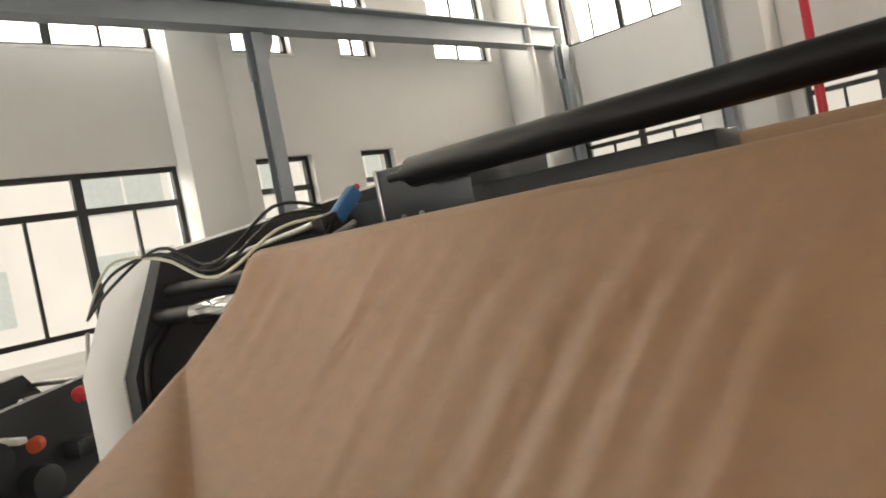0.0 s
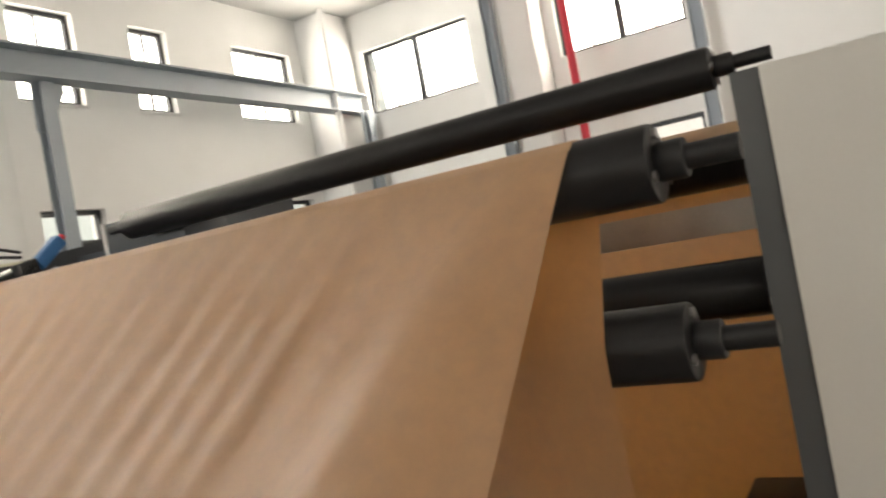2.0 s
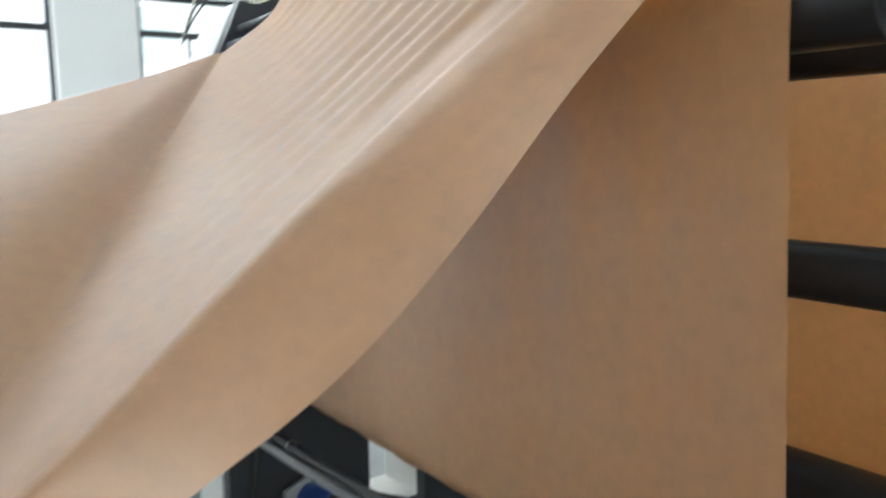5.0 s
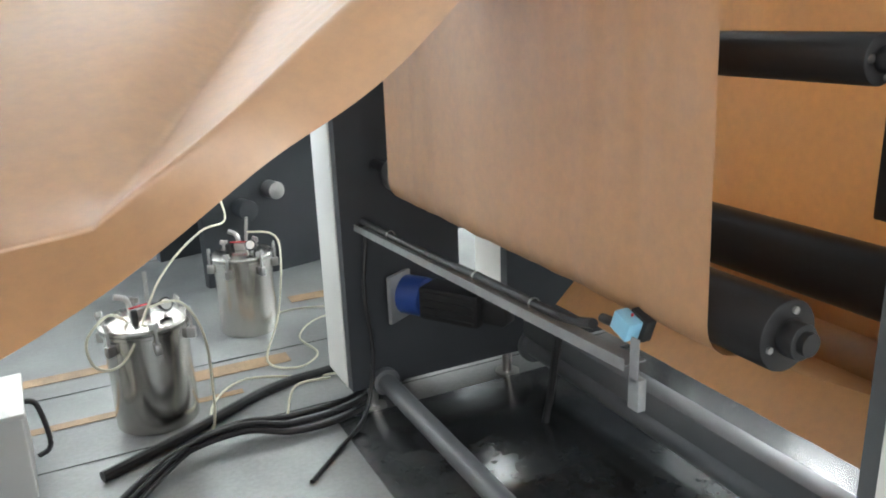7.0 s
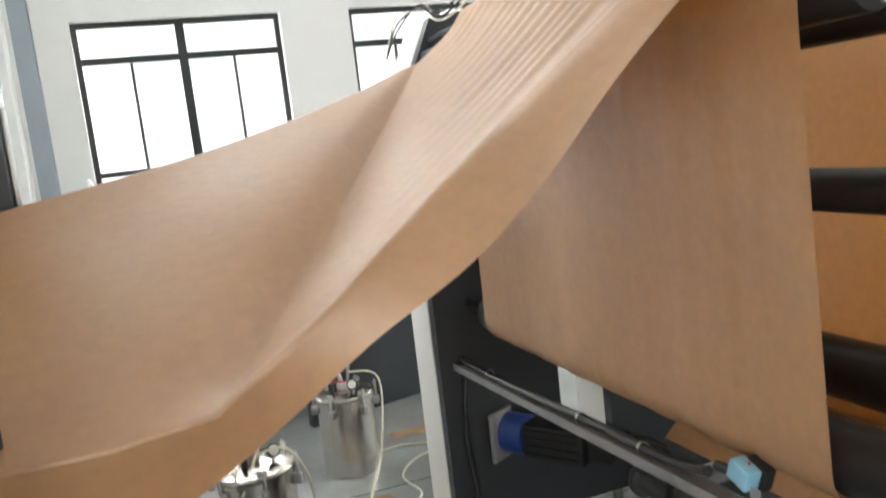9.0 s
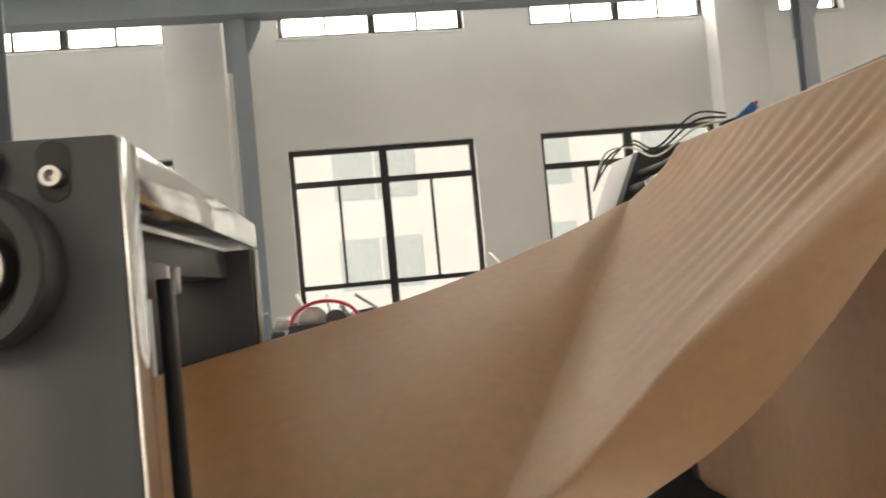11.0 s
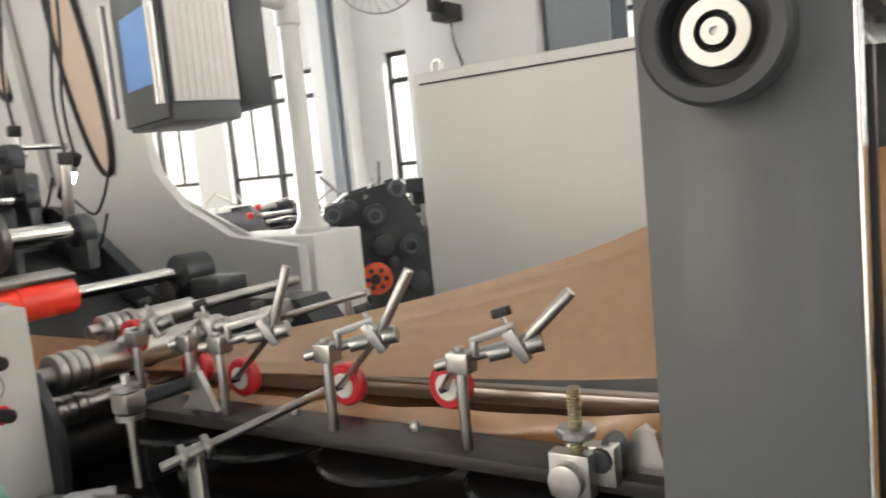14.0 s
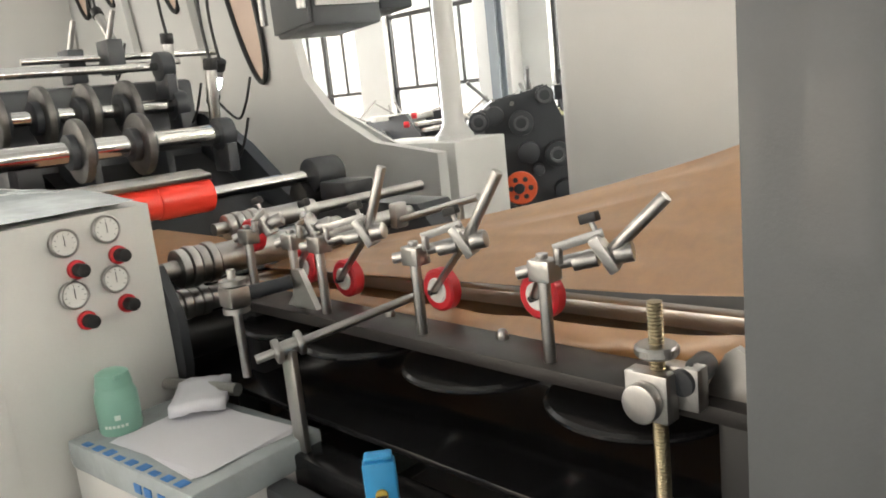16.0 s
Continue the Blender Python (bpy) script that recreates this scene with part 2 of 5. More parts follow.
def thing(name, label, category, group="", at=(0, 0, 0), kind="", turn=0):
    ob = new(name)
    ob.matrix_basis = pose(*at, 0, 0, turn)
    ob.empty_display_size = 0.05
    return tagged(ob, label, category, group, kind)


def solid(name, bm, mat, label="", category="", group="", kind=""):
    return tagged(new(name, mesh_of(name, bm, mat)), label, category, group, kind)


def part(name, bm, mat, parent, label=""):
    ob = new(name, mesh_of(name, bm, mat))
    ob.parent = parent
    if label:
        ob["label"] = label
    return ob


def B():
    return bmesh.new()


def box_part(name, lo, hi, mat, parent, label="", bevel=0.0, m=None):
    return part(name, add_box(B(), lo, hi, bevel, m), mat, parent, label)


def rod_part(name, a, b, r, mat, parent, label="", n=16, bevel=0.0):
    return part(name, add_rod(B(), a, b, r, n, None, bevel), mat, parent, label)


# ---- the hall ----
WALL_N, WALL_E, WALL_W, WALL_S, CEIL = 8.24, 10.63, -15.0, -5.5, 5.8
bay = 5.82
windows = []  # x0, x1, z0, z1 on the long wall
for k in (0, -1, -2):
    for a, b in ((-0.30, 1.66), (2.38, 4.39)):
        windows.append((a + k * bay, b + k * bay, 0.95, 3.0, "low"))
        windows.append((a + k * bay, b + k * bay, 4.17, 5.22, "high"))
for a, b in ((5.28, 6.05), (6.80, 7.36), (8.50, 9.70)):
    windows.append((a, b, 0.95, 3.0, "narrow"))
    windows.append((a, b, 4.17, 5.22, "slim"))
east = []
for a, b in ((5.64, 7.56), (2.6, 4.30), (-0.6, 1.4)):
    east.append((a, b, 0.95, 3.0, "low"))
    east.append((a, b, 4.18, 5.20, "high"))


def pierced_wall(name, lo, hi, y, holes, thick, m, label):
    """A wall in its own x, z with openings through it, built of the pieces between them."""
    xs = sorted({lo[0], hi[0], *[h[0] for h in holes], *[h[1] for h in holes]})
    bm = B()
    for a, b in zip(xs, xs[1:]):
        mid = (a + b) / 2
        cut = sorted((h[2], h[3]) for h in holes if h[0] < mid < h[1])
        z = lo[1]
        for c, d in cut + [(hi[1], hi[1])]:
            if c > z:
                add_box(bm, (a, y, z), (b, y + thick, c))
            z = d
    bmesh.ops.remove_doubles(bm, verts=bm.verts[:], dist=1e-5)
    bmesh.ops.transform(bm, matrix=m, verts=bm.verts[:])
    return solid(name, bm, PLASTER, label, "wall", kind="structure")


TO_EAST = Matrix.Translation((WALL_E, 0, 0)) @ Matrix.Rotation(radians(-90), 4, "Z") @ Matrix.Diagonal((-1, 1, 1, 1))
pierced_wall("wall_north", (WALL_W, 0), (WALL_E + 0.3, CEIL), WALL_N, [w[:4] for w in windows], 0.28, Matrix.Identity(4), "white plastered long wall with two rows of windows")
pierced_wall("wall_east", (WALL_S, 0), (WALL_N, CEIL), 0.0, [w[:4] for w in east], 0.28, TO_EAST, "white plastered end wall with two rows of windows")
# Unseen side: these windows are added so that fill light can enter.
south = [(x, x + 2.2, z, z + h) for x in (-12, -8, -4, 0, 4) for z, h in ((0.95, 2.05), (4.17, 1.05))]
pierced_wall("wall_south", (WALL_W, 0), (WALL_E, CEIL), WALL_S - 0.28, south, 0.28, Matrix.Identity(4), "white plastered long wall behind the machine")
TO_WEST = Matrix.Translation((WALL_W, 0, 0)) @ Matrix.Rotation(radians(90), 4, "Z")
# Unseen end: large openings added to pass the west fill lamp.
west = [(y, y + 3.0, z, z + h) for y in (-4.5, -0.8, 2.9) for z, h in ((0.1, 3.3), (3.8, 1.6))]
pierced_wall("wall_west", (WALL_S, 0), (WALL_N, CEIL), 0.0, west, 0.28, TO_WEST, "white plastered end wall, unseen, with openings added to admit light")
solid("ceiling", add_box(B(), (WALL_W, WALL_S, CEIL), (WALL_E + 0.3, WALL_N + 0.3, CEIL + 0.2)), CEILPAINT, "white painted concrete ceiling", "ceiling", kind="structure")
solid("floor", add_box(B(), (WALL_W, WALL_S, -0.2), (WALL_E, WALL_N, 0.0)), FLOOR, "worn blue-grey painted concrete floor", "floor", kind="structure")
bm = B()
for x0, y0, x1, y1 in ((-0.15, 3.05, 0.30, 3.10), (0.55, 3.2, 1.0, 3.3), (-0.1, 3.5, 0.45, 3.58), (0.5, 3.0, 0.75, 3.04), (1.2, 3.9, 1.8, 4.0)):
    add_box(bm, (x0, y0, 0.003), (x1, y1, 0.004))
solid("floor_marking", bm, RUST, "worn ochre paint lines on the floor", "floor marking", kind="structure")
bm = B()
for y in (2.75, 3.35, 5.1):
    add_box(bm, (-6, y, 0.002), (6, y + 0.006, 0.003))
solid("floor_joint", bm, BLACK, "thin dark floor joints", "joint", kind="structure")
solid("ground", add_box(B(), (-150, -150, -0.5), (150, 150, -0.25)), OUTGROUND, "pale concrete yard outside", "ground", kind="structure")


def window(name, w, h, kind, m):
    """An aluminium window: frame, mullions, transoms, panes; own x along the wall, y outwards."""
    o = thing(name, "dark aluminium framed window with clear sliding panes", "window", "hall windows", kind="structure")
    o.matrix_basis = m
    f, d0, d1 = 0.05, 0.09, 0.15
    bm = B()
    for lo, hi in (((0, 0), (w, f)), ((0, h - f), (w, h)), ((0, f), (f, h - f)), ((w - f, f), (w, h - f))):
        add_box(bm, (lo[0], d0, lo[1]), (hi[0], d1, hi[1]))
    part("window_frame", bm, FRAME, o)
    cols, rails = [], []
    if kind == "low":
        cols, rails = [(w / 2, 0.085)], [(h - 0.36, 0.06), (0.61, 0.05)]
        thin = [w * 0.25, w * 0.75]
    elif kind == "high":
        cols, rails, thin = [(w / 2, 0.085)], [], [w * 0.25, w * 0.75]
    elif kind == "narrow":
        rails, thin = [(h - 0.36, 0.06), (0.61, 0.05)], [w / 2]
    else:
        thin = [w / 2]
    for x, t in cols:
        box_part("mullion", (x - t / 2, d0 - 0.004, f), (x + t / 2, d1 - 0.004, h - f), FRAME, o)
    for z, t in rails:
        box_part("transom", (f, d0 + 0.003, z - t / 2), (w - f, d1 - 0.003, z + t / 2), FRAME, o)
    top = h - 0.39 if kind in ("low", "narrow") else h - f
    low = 0.635 if kind in ("low", "narrow") else f
    for x in thin:
        box_part("sash_stile", (x - 0.014, d0 + 0.012, low), (x + 0.014, d1 - 0.012, top), FRAME, o)
    pane = box_part("pane", (f, 0.118, f), (w - f, 0.122, h - f), GLASS, o)
    pane.visible_shadow = False
    bm = B()
    add_box(bm, (-0.02, -0.015, -0.03), (w + 0.02, d0, 0.0), 0.004)
    part("window_sill", bm, PLASTER, o)
    return o


for n, (a, b, z0, z1, kind) in enumerate(windows):
    window("window_%d" % (n + 1), b - a, z1 - z0, kind, pose(a, WALL_N, z0))
for n, (a, b, z0, z1, kind) in enumerate(east):
    window("window_%d" % (n + 1 + len(windows)), b - a, z1 - z0, kind, Matrix.Translation((WALL_E, b, z0)) @ Matrix.Rotation(radians(-90), 4, "Z"))

# Sky light by the windows' openings: through the upper row straight, into the lower row slanting down.
for k in (0, -1, -2):
    cx = 2.05 + k * bay
    window_light(cx, WALL_N + 0.2, 4.7, 4.7, 1.05, (cx, 0, 4.3), (340, 150, 90)[-k])
    window_light(cx, WALL_N + 1.5, 3.85, 4.7, 1.0, (cx, 1.2, 0.6), LOW_SKY)
window_light(7.5, WALL_N + 0.2, 4.7, 4.5, 1.05, (7.5, 0, 4.3), 180)
window_light(WALL_E + 0.2, 3.4, 4.7, 8.0, 1.0, (0, 3.4, 3.0), 520)
# Added fill lamps at the unseen south windows, tuned for the machine's near side.
for x, watts in ((-11.5, 40), (-6.5, 85), (-1.5, 100), (3.5, 55)):
    window_light(x, WALL_S - 0.2, 2.6, 4.4, 3.6, (x * 0.3, 2, 1.2), watts)
# Added side lamp beyond the west opening, brightening the paper but not the piers.
west_fill = window_light(WALL_W - 5.2, 5.35, 2.5, 3.0, 4.8, (0, 1.4, 1.3), 5000)
west_fill.data.color = (0.95, 0.975, 1.0)

# Pilasters, steel columns, crane beam, ceiling beams.
for x in (-12.6, -6.72, -0.98, 4.78):
    bm = add_box(B(), (x - 0.42, 7.98, 0), (x + 0.15, WALL_N - 0.002, CEIL - 0.01), 0.01)
    solid("pilaster", bm, PLASTER, "white plastered wall pilaster", "pilaster", kind="structure")
add = add_box(B(), (9.95, 7.7, 0), (10.6, WALL_N - 0.002, CEIL - 0.01), 0.01)
solid("pilaster", add, PLASTER, "white plastered corner pilaster", "pilaster", kind="structure")
solid("pilaster", add_box(B(), (10.1, 4.46, 0), (WALL_E - 0.002, 5.3, CEIL - 0.01), 0.01), PLASTER, "white plastered wall pilaster", "pilaster", kind="structure")


def steel_column(x, y, top, bracket=True):
    o = thing("steel_column", "blue-grey painted steel crane column", "column", "crane columns", (x, y, 0))
    bm = B()
    add_box(bm, (-0.075, -0.07, 0.02), (0.075, -0.058, top))
    add_box(bm, (-0.075, 0.058, 0.02), (0.075, 0.07, top))
    add_box(bm, (-0.006, -0.058, 0.02), (0.006, 0.058, top))
    part("shaft", bm, CRANE, o)
    box_part("base_plate", (-0.2, -0.16, 0), (0.2, 0.16, 0.02), CRANE, o)
    if bracket:
        bm = prism(B(), [(-0.13, top), (0.22, top), (0.22, top - 0.08), (0.0, top - 0.5), (-0.13, top - 0.5)], 0.03, pose(0, -0.015, 0))
        part("bracket", bm, CRANE, o)


for x in (-12.5, -6.55, -0.64, 5.2):
    steel_column(x, 7.72, 4.2)
steel_column(10.35, 7.45, 4.2)
steel_column(9.9, 4.95, CEIL, False)
steel_column(9.9, 2.35, CEIL, False)


def crane_beam(y, z0, z1, x0, x1):
    o = thing("crane_beam", "blue-grey painted steel crane runway beam", "beam", "", (0, y, z0))
    h = z1 - z0
    box_part("lower_flange", (x0, -0.12, 0), (x1, 0.12, 0.02), CRANE, o)
    box_part("web_plate", (x0, -0.008, 0.02), (x1, 0.008, h - 0.02), CRANE, o)
    box_part("upper_flange", (x0, -0.15, h - 0.02), (x1, 0.15, h), CRANE, o)
    box_part("crane_rail", (x0, -0.03, h), (x1, 0.03, h + 0.05), DARK, o)


crane_beam(7.65, 4.205, 4.5, WALL_W + 0.2, 10.55)
for x in (-6.9, -0.9, 5.0):
    solid("ceiling_beam", add_box(B(), (x - 0.15, WALL_S, CEIL - 0.4), (x + 0.15, 7.97, CEIL - 0.002), 0.01), PLASTER, "white concrete ceiling beam", "beam", kind="structure")
bm = B()
for y in (7.95,):
    add_rod(bm, (10.2, y, 0.02), (10.2, y, CEIL - 0.02), 0.06)
    add_rod(bm, (9.85, 7.62, 0.02), (9.85, 7.62, CEIL - 0.02), 0.05)
solid("downpipe", bm, PLASTER, "white plastic downpipes in the hall corner", "pipe", kind="structure")
solid("sprinkler_pipe", add_rod(B(), (9.4, 3.75, 0.02), (9.4, 3.75, CEIL), 0.05), SIGNRED, "red painted fire water pipe", "pipe", kind="structure")

# The building across the yard.
bld = thing("neighbour_building", "pale rendered factory building across the yard", "building", "", (0, 34, -0.25))
box_part("wall", (-60, 0, 0), (60, 12, 26.0), OUTWALL, bld)
box_part("roof", (-60.5, -0.5, 26.0), (60.5, 12.5, 26.4), OUTWALL, bld)
for x in range(-56, 57, 7):
    for z in (1.5, 5.4, 9.3, 13.2, 17.1, 21.0):
        w = part("window", add_box(B(), (x, -0.03, z), (x + 3.6, 0.02, z + 2.2)), OUTGLASS, bld)
        box_part("frame", (x + 1.75, -0.06, z), (x + 1.85, -0.035, z + 2.2), OUTWALL, w)
bld2 = copy_thing(bld, pose(38, 0, -0.25, 0, 0, -90))

# ---- the paper web ----
KINK = 0.385  # where the flat triangle under the roll meets the far flank


def along(keys, s):
    """A smooth curve through (s, x, y, z) keys, with a sharp turn at KINK where a key lies there."""
    if any(q[0] == KINK for q in keys):
        keys = [q for q in keys if (q[0] <= KINK if s <= KINK else q[0] >= KINK)]
    k = np.array(keys, float)
    t, p = k[:, 0], k[:, 1:]
    d = np.gradient(p, t, axis=0)
    i = int(np.clip(np.searchsorted(t, s, "right") - 1, 0, len(t) - 2))
    h = t[i + 1] - t[i]
    u = (s - t[i]) / h
    return Vector(((2 * u**3 - 3 * u**2 + 1) * p[i] + (u**3 - 2 * u**2 + u) * h * d[i] + (3 * u**2 - 2 * u**3) * p[i + 1] + (u**3 - u**2) * h * d[i + 1]).tolist())


NEAR, FAR = 0.98, 2.23
FAR_RIDGE = [(0, 1.148, FAR, 1.882), (0.2, 1.09, 2.22, 1.815), (KINK, 0.98, 2.2, 1.735), (0.42, 0.89, 2.14, 1.694), (0.55, 0.45, 1.85, 1.564), (0.75, -0.27, 1.47, 1.42), (0.88, -0.67, 1.32, 1.285), (1, -1.5, 1.25, 1.12)]
CREASE = [(0, 1.148, 1.0, 1.882), (0.045, 1.05, 1.08, 1.758), (0.09, 0.95, 1.113, 1.668), (0.135, 0.85, 1.135, 1.585), (0.18, 0.75, 1.14, 1.507), (0.225, 0.65, 1.12, 1.44), (0.27, 0.55, 1.085, 1.375), (0.31, 0.45, 1.045, 1.31), (0.35, 0.35, 1.015, 1.255), (KINK, 0.275, 1.0, 1.215), (0.44, 0.16, 1.005, 1.211), (0.55, -0.1, 1.03, 1.205), (0.75, -0.5, 1.06, 1.165), (1, -1.5, 1.05, 1.115)]
FLAP_EDGE = [(0, 1.148, NEAR, 1.882), (0.045, 1.05, 1.003, 1.742), (0.09, 0.95, 1.003, 1.655), (0.135, 0.85, 1.003, 1.567), (0.18, 0.75, 1.008, 1.463), (0.225, 0.655, 1.01, 1.378), (0.3, 0.5, 1.02, 1.275), (0.4, 0.27, 1.05, 1.13), (0.55, -0.06, 1.05, 1.02), (0.68, -0.36, 1.0, 1.085), (0.8, -0.65, 0.98, 1.075), (1, -1.5, 1.0, 1.085)]
LIP_TOP = [(0.5, 0.02, 0.985, 1.205), (0.6, -0.2, 0.985, 1.165), (0.75, -0.5, 1.0, 1.13), (1, -1.5, 1.0, 1.10)]


def ripple(s, v, amount):
    """Height of the soft tension waves that run down from the roll."""
    fade = max(0.0, 1 - s / 0.33) ** 0.8 * min(1.0, 0.15 + s * 14)
    sway = noise.noise(Vector((v * 4, s * 0.8, 2.2)))
    w = 0.32 * math.sin(v * 104 + 5.0 * sway + s * 3) * (0.85 + 0.4 * noise.noise(Vector((v * 6, 3.1, s)))) + 0.45 * noise.noise(Vector((v * 34 + s * 1.2, s * 1.6, 4.7)))
    c = noise.noise(Vector((s * 9 + v * 2, v * 3.2 - s * 2, 9.0)))
    crumple = (1 - 2.4 * abs(c)) * max(0.0, min(1.0, (s - 0.6) * 6))
    return amount * (w * fade + 0.75 * crumple)


def grid_mesh(name, rows, mat):
    """A sheet from rows of points."""
    n = len(rows[0])
    verts = [p for r in rows for p in r]
    faces = [(i * n + j, i * n + j + 1, (i + 1) * n + j + 1, (i + 1) * n + j) for i in range(len(rows) - 1) for j in range(n - 1)]
    me = bpy.data.meshes.new(name)
    me.from_pydata([tuple(p) for p in verts], [], faces)
    me.materials.append(mat)
    me.polygons.foreach_set("use_smooth", [True] * len(faces))
    return me


def web_sheet():
    o = thing("paper_web", "brown kraft paper web folding into a tube over the former", "paper web")
    rows = []
    for i in range(241):
        s = i / 120 * KINK if i <= 120 else KINK + (i - 120) / 120 * (1 - KINK)
        f, c, e = along(FAR_RIDGE, s), along(CREASE, s), along(FLAP_EDGE, s)
        flap = (e - c) if s < 0.5 else Vector((0, 0, 0))
        across = c - f
        r = min(0.022 * max(0.3, 1 - s / 0.6), 0.4 * flap.length) if s < 0.5 else 0.0
        a, b = c - across.normalized() * r, c + (flap.normalized() * r if flap.length > 1e-6 else Vector())
        ahead = (along(FAR_RIDGE, min(s + 0.02, 1)) + along(CREASE, min(s + 0.02, 1)) - along(FAR_RIDGE, max(s - 0.02, 0)) - along(CREASE, max(s - 0.02, 0)))
        nrm = ahead.cross(across).normalized()
        nrm = nrm if nrm.z > 0 else -nrm
        proud = 0.024 * math.sin(math.pi * min(1, s / 0.44)) ** 0.7 if 0 < s < 0.44 else 0.0
        row = [f + Vector((0, 0.02, -0.05)) * min(1, s * 2), f + Vector((0, 0.006, -0.01)) * min(1, s * 2)]
        for j in range(97):
            v = j / 96
            sag = 0.02 * math.sin(math.pi * v) * math.sin(math.pi * min(1, s / 0.42)) if s < 0.42 else 0.0
            fold = 0.036 * (s - KINK) / 0.06 * math.exp(1 - (s - KINK) / 0.06) if s > KINK else 0.0
            ridge = proud * math.exp(-((1 - v) * across.length / 0.055) ** 2)
            row.append(f.lerp(a, v) + nrm * (ridge + fold * math.sin(math.pi * min(1.0, 0.12 + 0.88 * v)) + ripple(s, v, 0.0058 * (1 + 0.6 * v)) * min(1.0, 8 * (1 - v) + 0.15) - sag))
        for j in range(1, 7):
            t = j / 7
            row.append(a * (1 - t) ** 2 + c * 2 * t * (1 - t) + b * t**2 + nrm * proud)
        for j in range(9):
            row.append(b.lerp(e if s < 0.5 else c, j / 8) + nrm * proud * math.exp(-(j / 8 * flap.length / 0.075) ** 2))
        rows.append(row)
    # round the top roll at its start
    lead = []
    for k in range(8):
        a = radians(-10 + k * 20.8)
        lead.append([Vector((1.18 + 0.0435 * math.cos(a), FAR + (NEAR - FAR) * j / (len(rows[0]) - 1), 1.85 + 0.0435 * math.sin(a))) for j in range(len(rows[0]))])
    sheet = new("web_sheet", grid_mesh("web_sheet", rows, KRAFT))
    sheet.parent = o
    wrap = new("roll_wrap", grid_mesh("roll_wrap", lead, KRAFT))
    wrap.parent = o
    lip = []
    for i in range(61):
        s = 0.5 + 0.5 * i / 60
        a, e = along(LIP_TOP, s), along(FLAP_EDGE, s)
        row = []
        for j in range(11):
            v = j / 10
            p = a.lerp(e, v)
            row.append(p + Vector((0, -0.012 * math.sin(math.pi * v) + 0.010 * noise.noise(Vector((p.x * 7, v * 2, 2.0))), 0.006 * noise.noise(Vector((p.x * 9, v * 3, 5.0))))))
        lip.append(row)
    lo = new("near_lip", grid_mesh("near_lip", lip, KRAFT))
    lo.parent = o
    under = []
    for i in range(61):
        s = 0.7 + 0.3 * i / 60
        e, f = along(FLAP_EDGE, s), along(FAR_RIDGE, s)
        under.append([e.lerp(Vector((f.x, f.y, e.z - 0.01)), j / 12) for j in range(13)])
    un = new("tube_underside", grid_mesh("tube_underside", under, KRAFT))
    un.parent = o
    return o


web_sheet()


def flat_web(name, line, label, y0=NEAR, y1=FAR, wave=0.006, lean=0.0):
    """A web that runs over its rolls: a line in x, z drawn across the machine."""
    pts = [Vector((x, 0, z)) for x, z in line]
    fine = []
    for a, b in zip(pts, pts[1:]):
        n = max(2, int((b - a).length / 0.025))
        fine += [a.lerp(b, k / n) for k in range(n)]
    fine.append(pts[-1])
    rows = []
    for p in fine:
        row = []
        for j in range(81):
            y = y0 + (y1 - y0) * j / 80
            w = noise.noise(Vector((y * 11, p.z * 0.7, 1.7))) + 0.5 * noise.noise(Vector((y * 27, p.z * 1.1, 7.0)))
            row.append(Vector((p.x + wave * w, y - lean * max(0.0, 1.62 - p.z) * (1 - j / 80), p.z)))
        rows.append(row)
    return tagged(new(name, grid_mesh(name, rows, KRAFT)), label, "paper web")


def arc(cx, cz, r, a0, a1, n=8):
    return [(cx + r * math.cos(radians(a0 + (a1 - a0) * k / n)), cz + r * math.sin(radians(a0 + (a1 - a0) * k / n))) for k in range(n + 1)]


flat_web("rising_web", arc(1.215, 0.94, 0.068, 275, 180) + arc(1.20, 1.66, 0.053, 185, 165, 3) + [(1.2235, 1.85)], "brown kraft paper web rising from the lower roll", y1=2.31, wave=0.008, lean=0.035)
flat_web("feed_web", [(1.25, 0.868), (1.78, 0.62)] + arc(1.85, 0.62, 0.06, 220, 0, 8) + [(1.92, 1.86)] + arc(1.86, 1.88, 0.06, 0, 150, 6), "brown kraft paper web hanging between the rear rolls", y0=0.86, wave=0.004)
flat_web("lower_web", [(1.72, 0.44), (2.3, 0.98), (2.9, 1.25)], "brown kraft paper web rising to the unwind stand", wave=0.003)

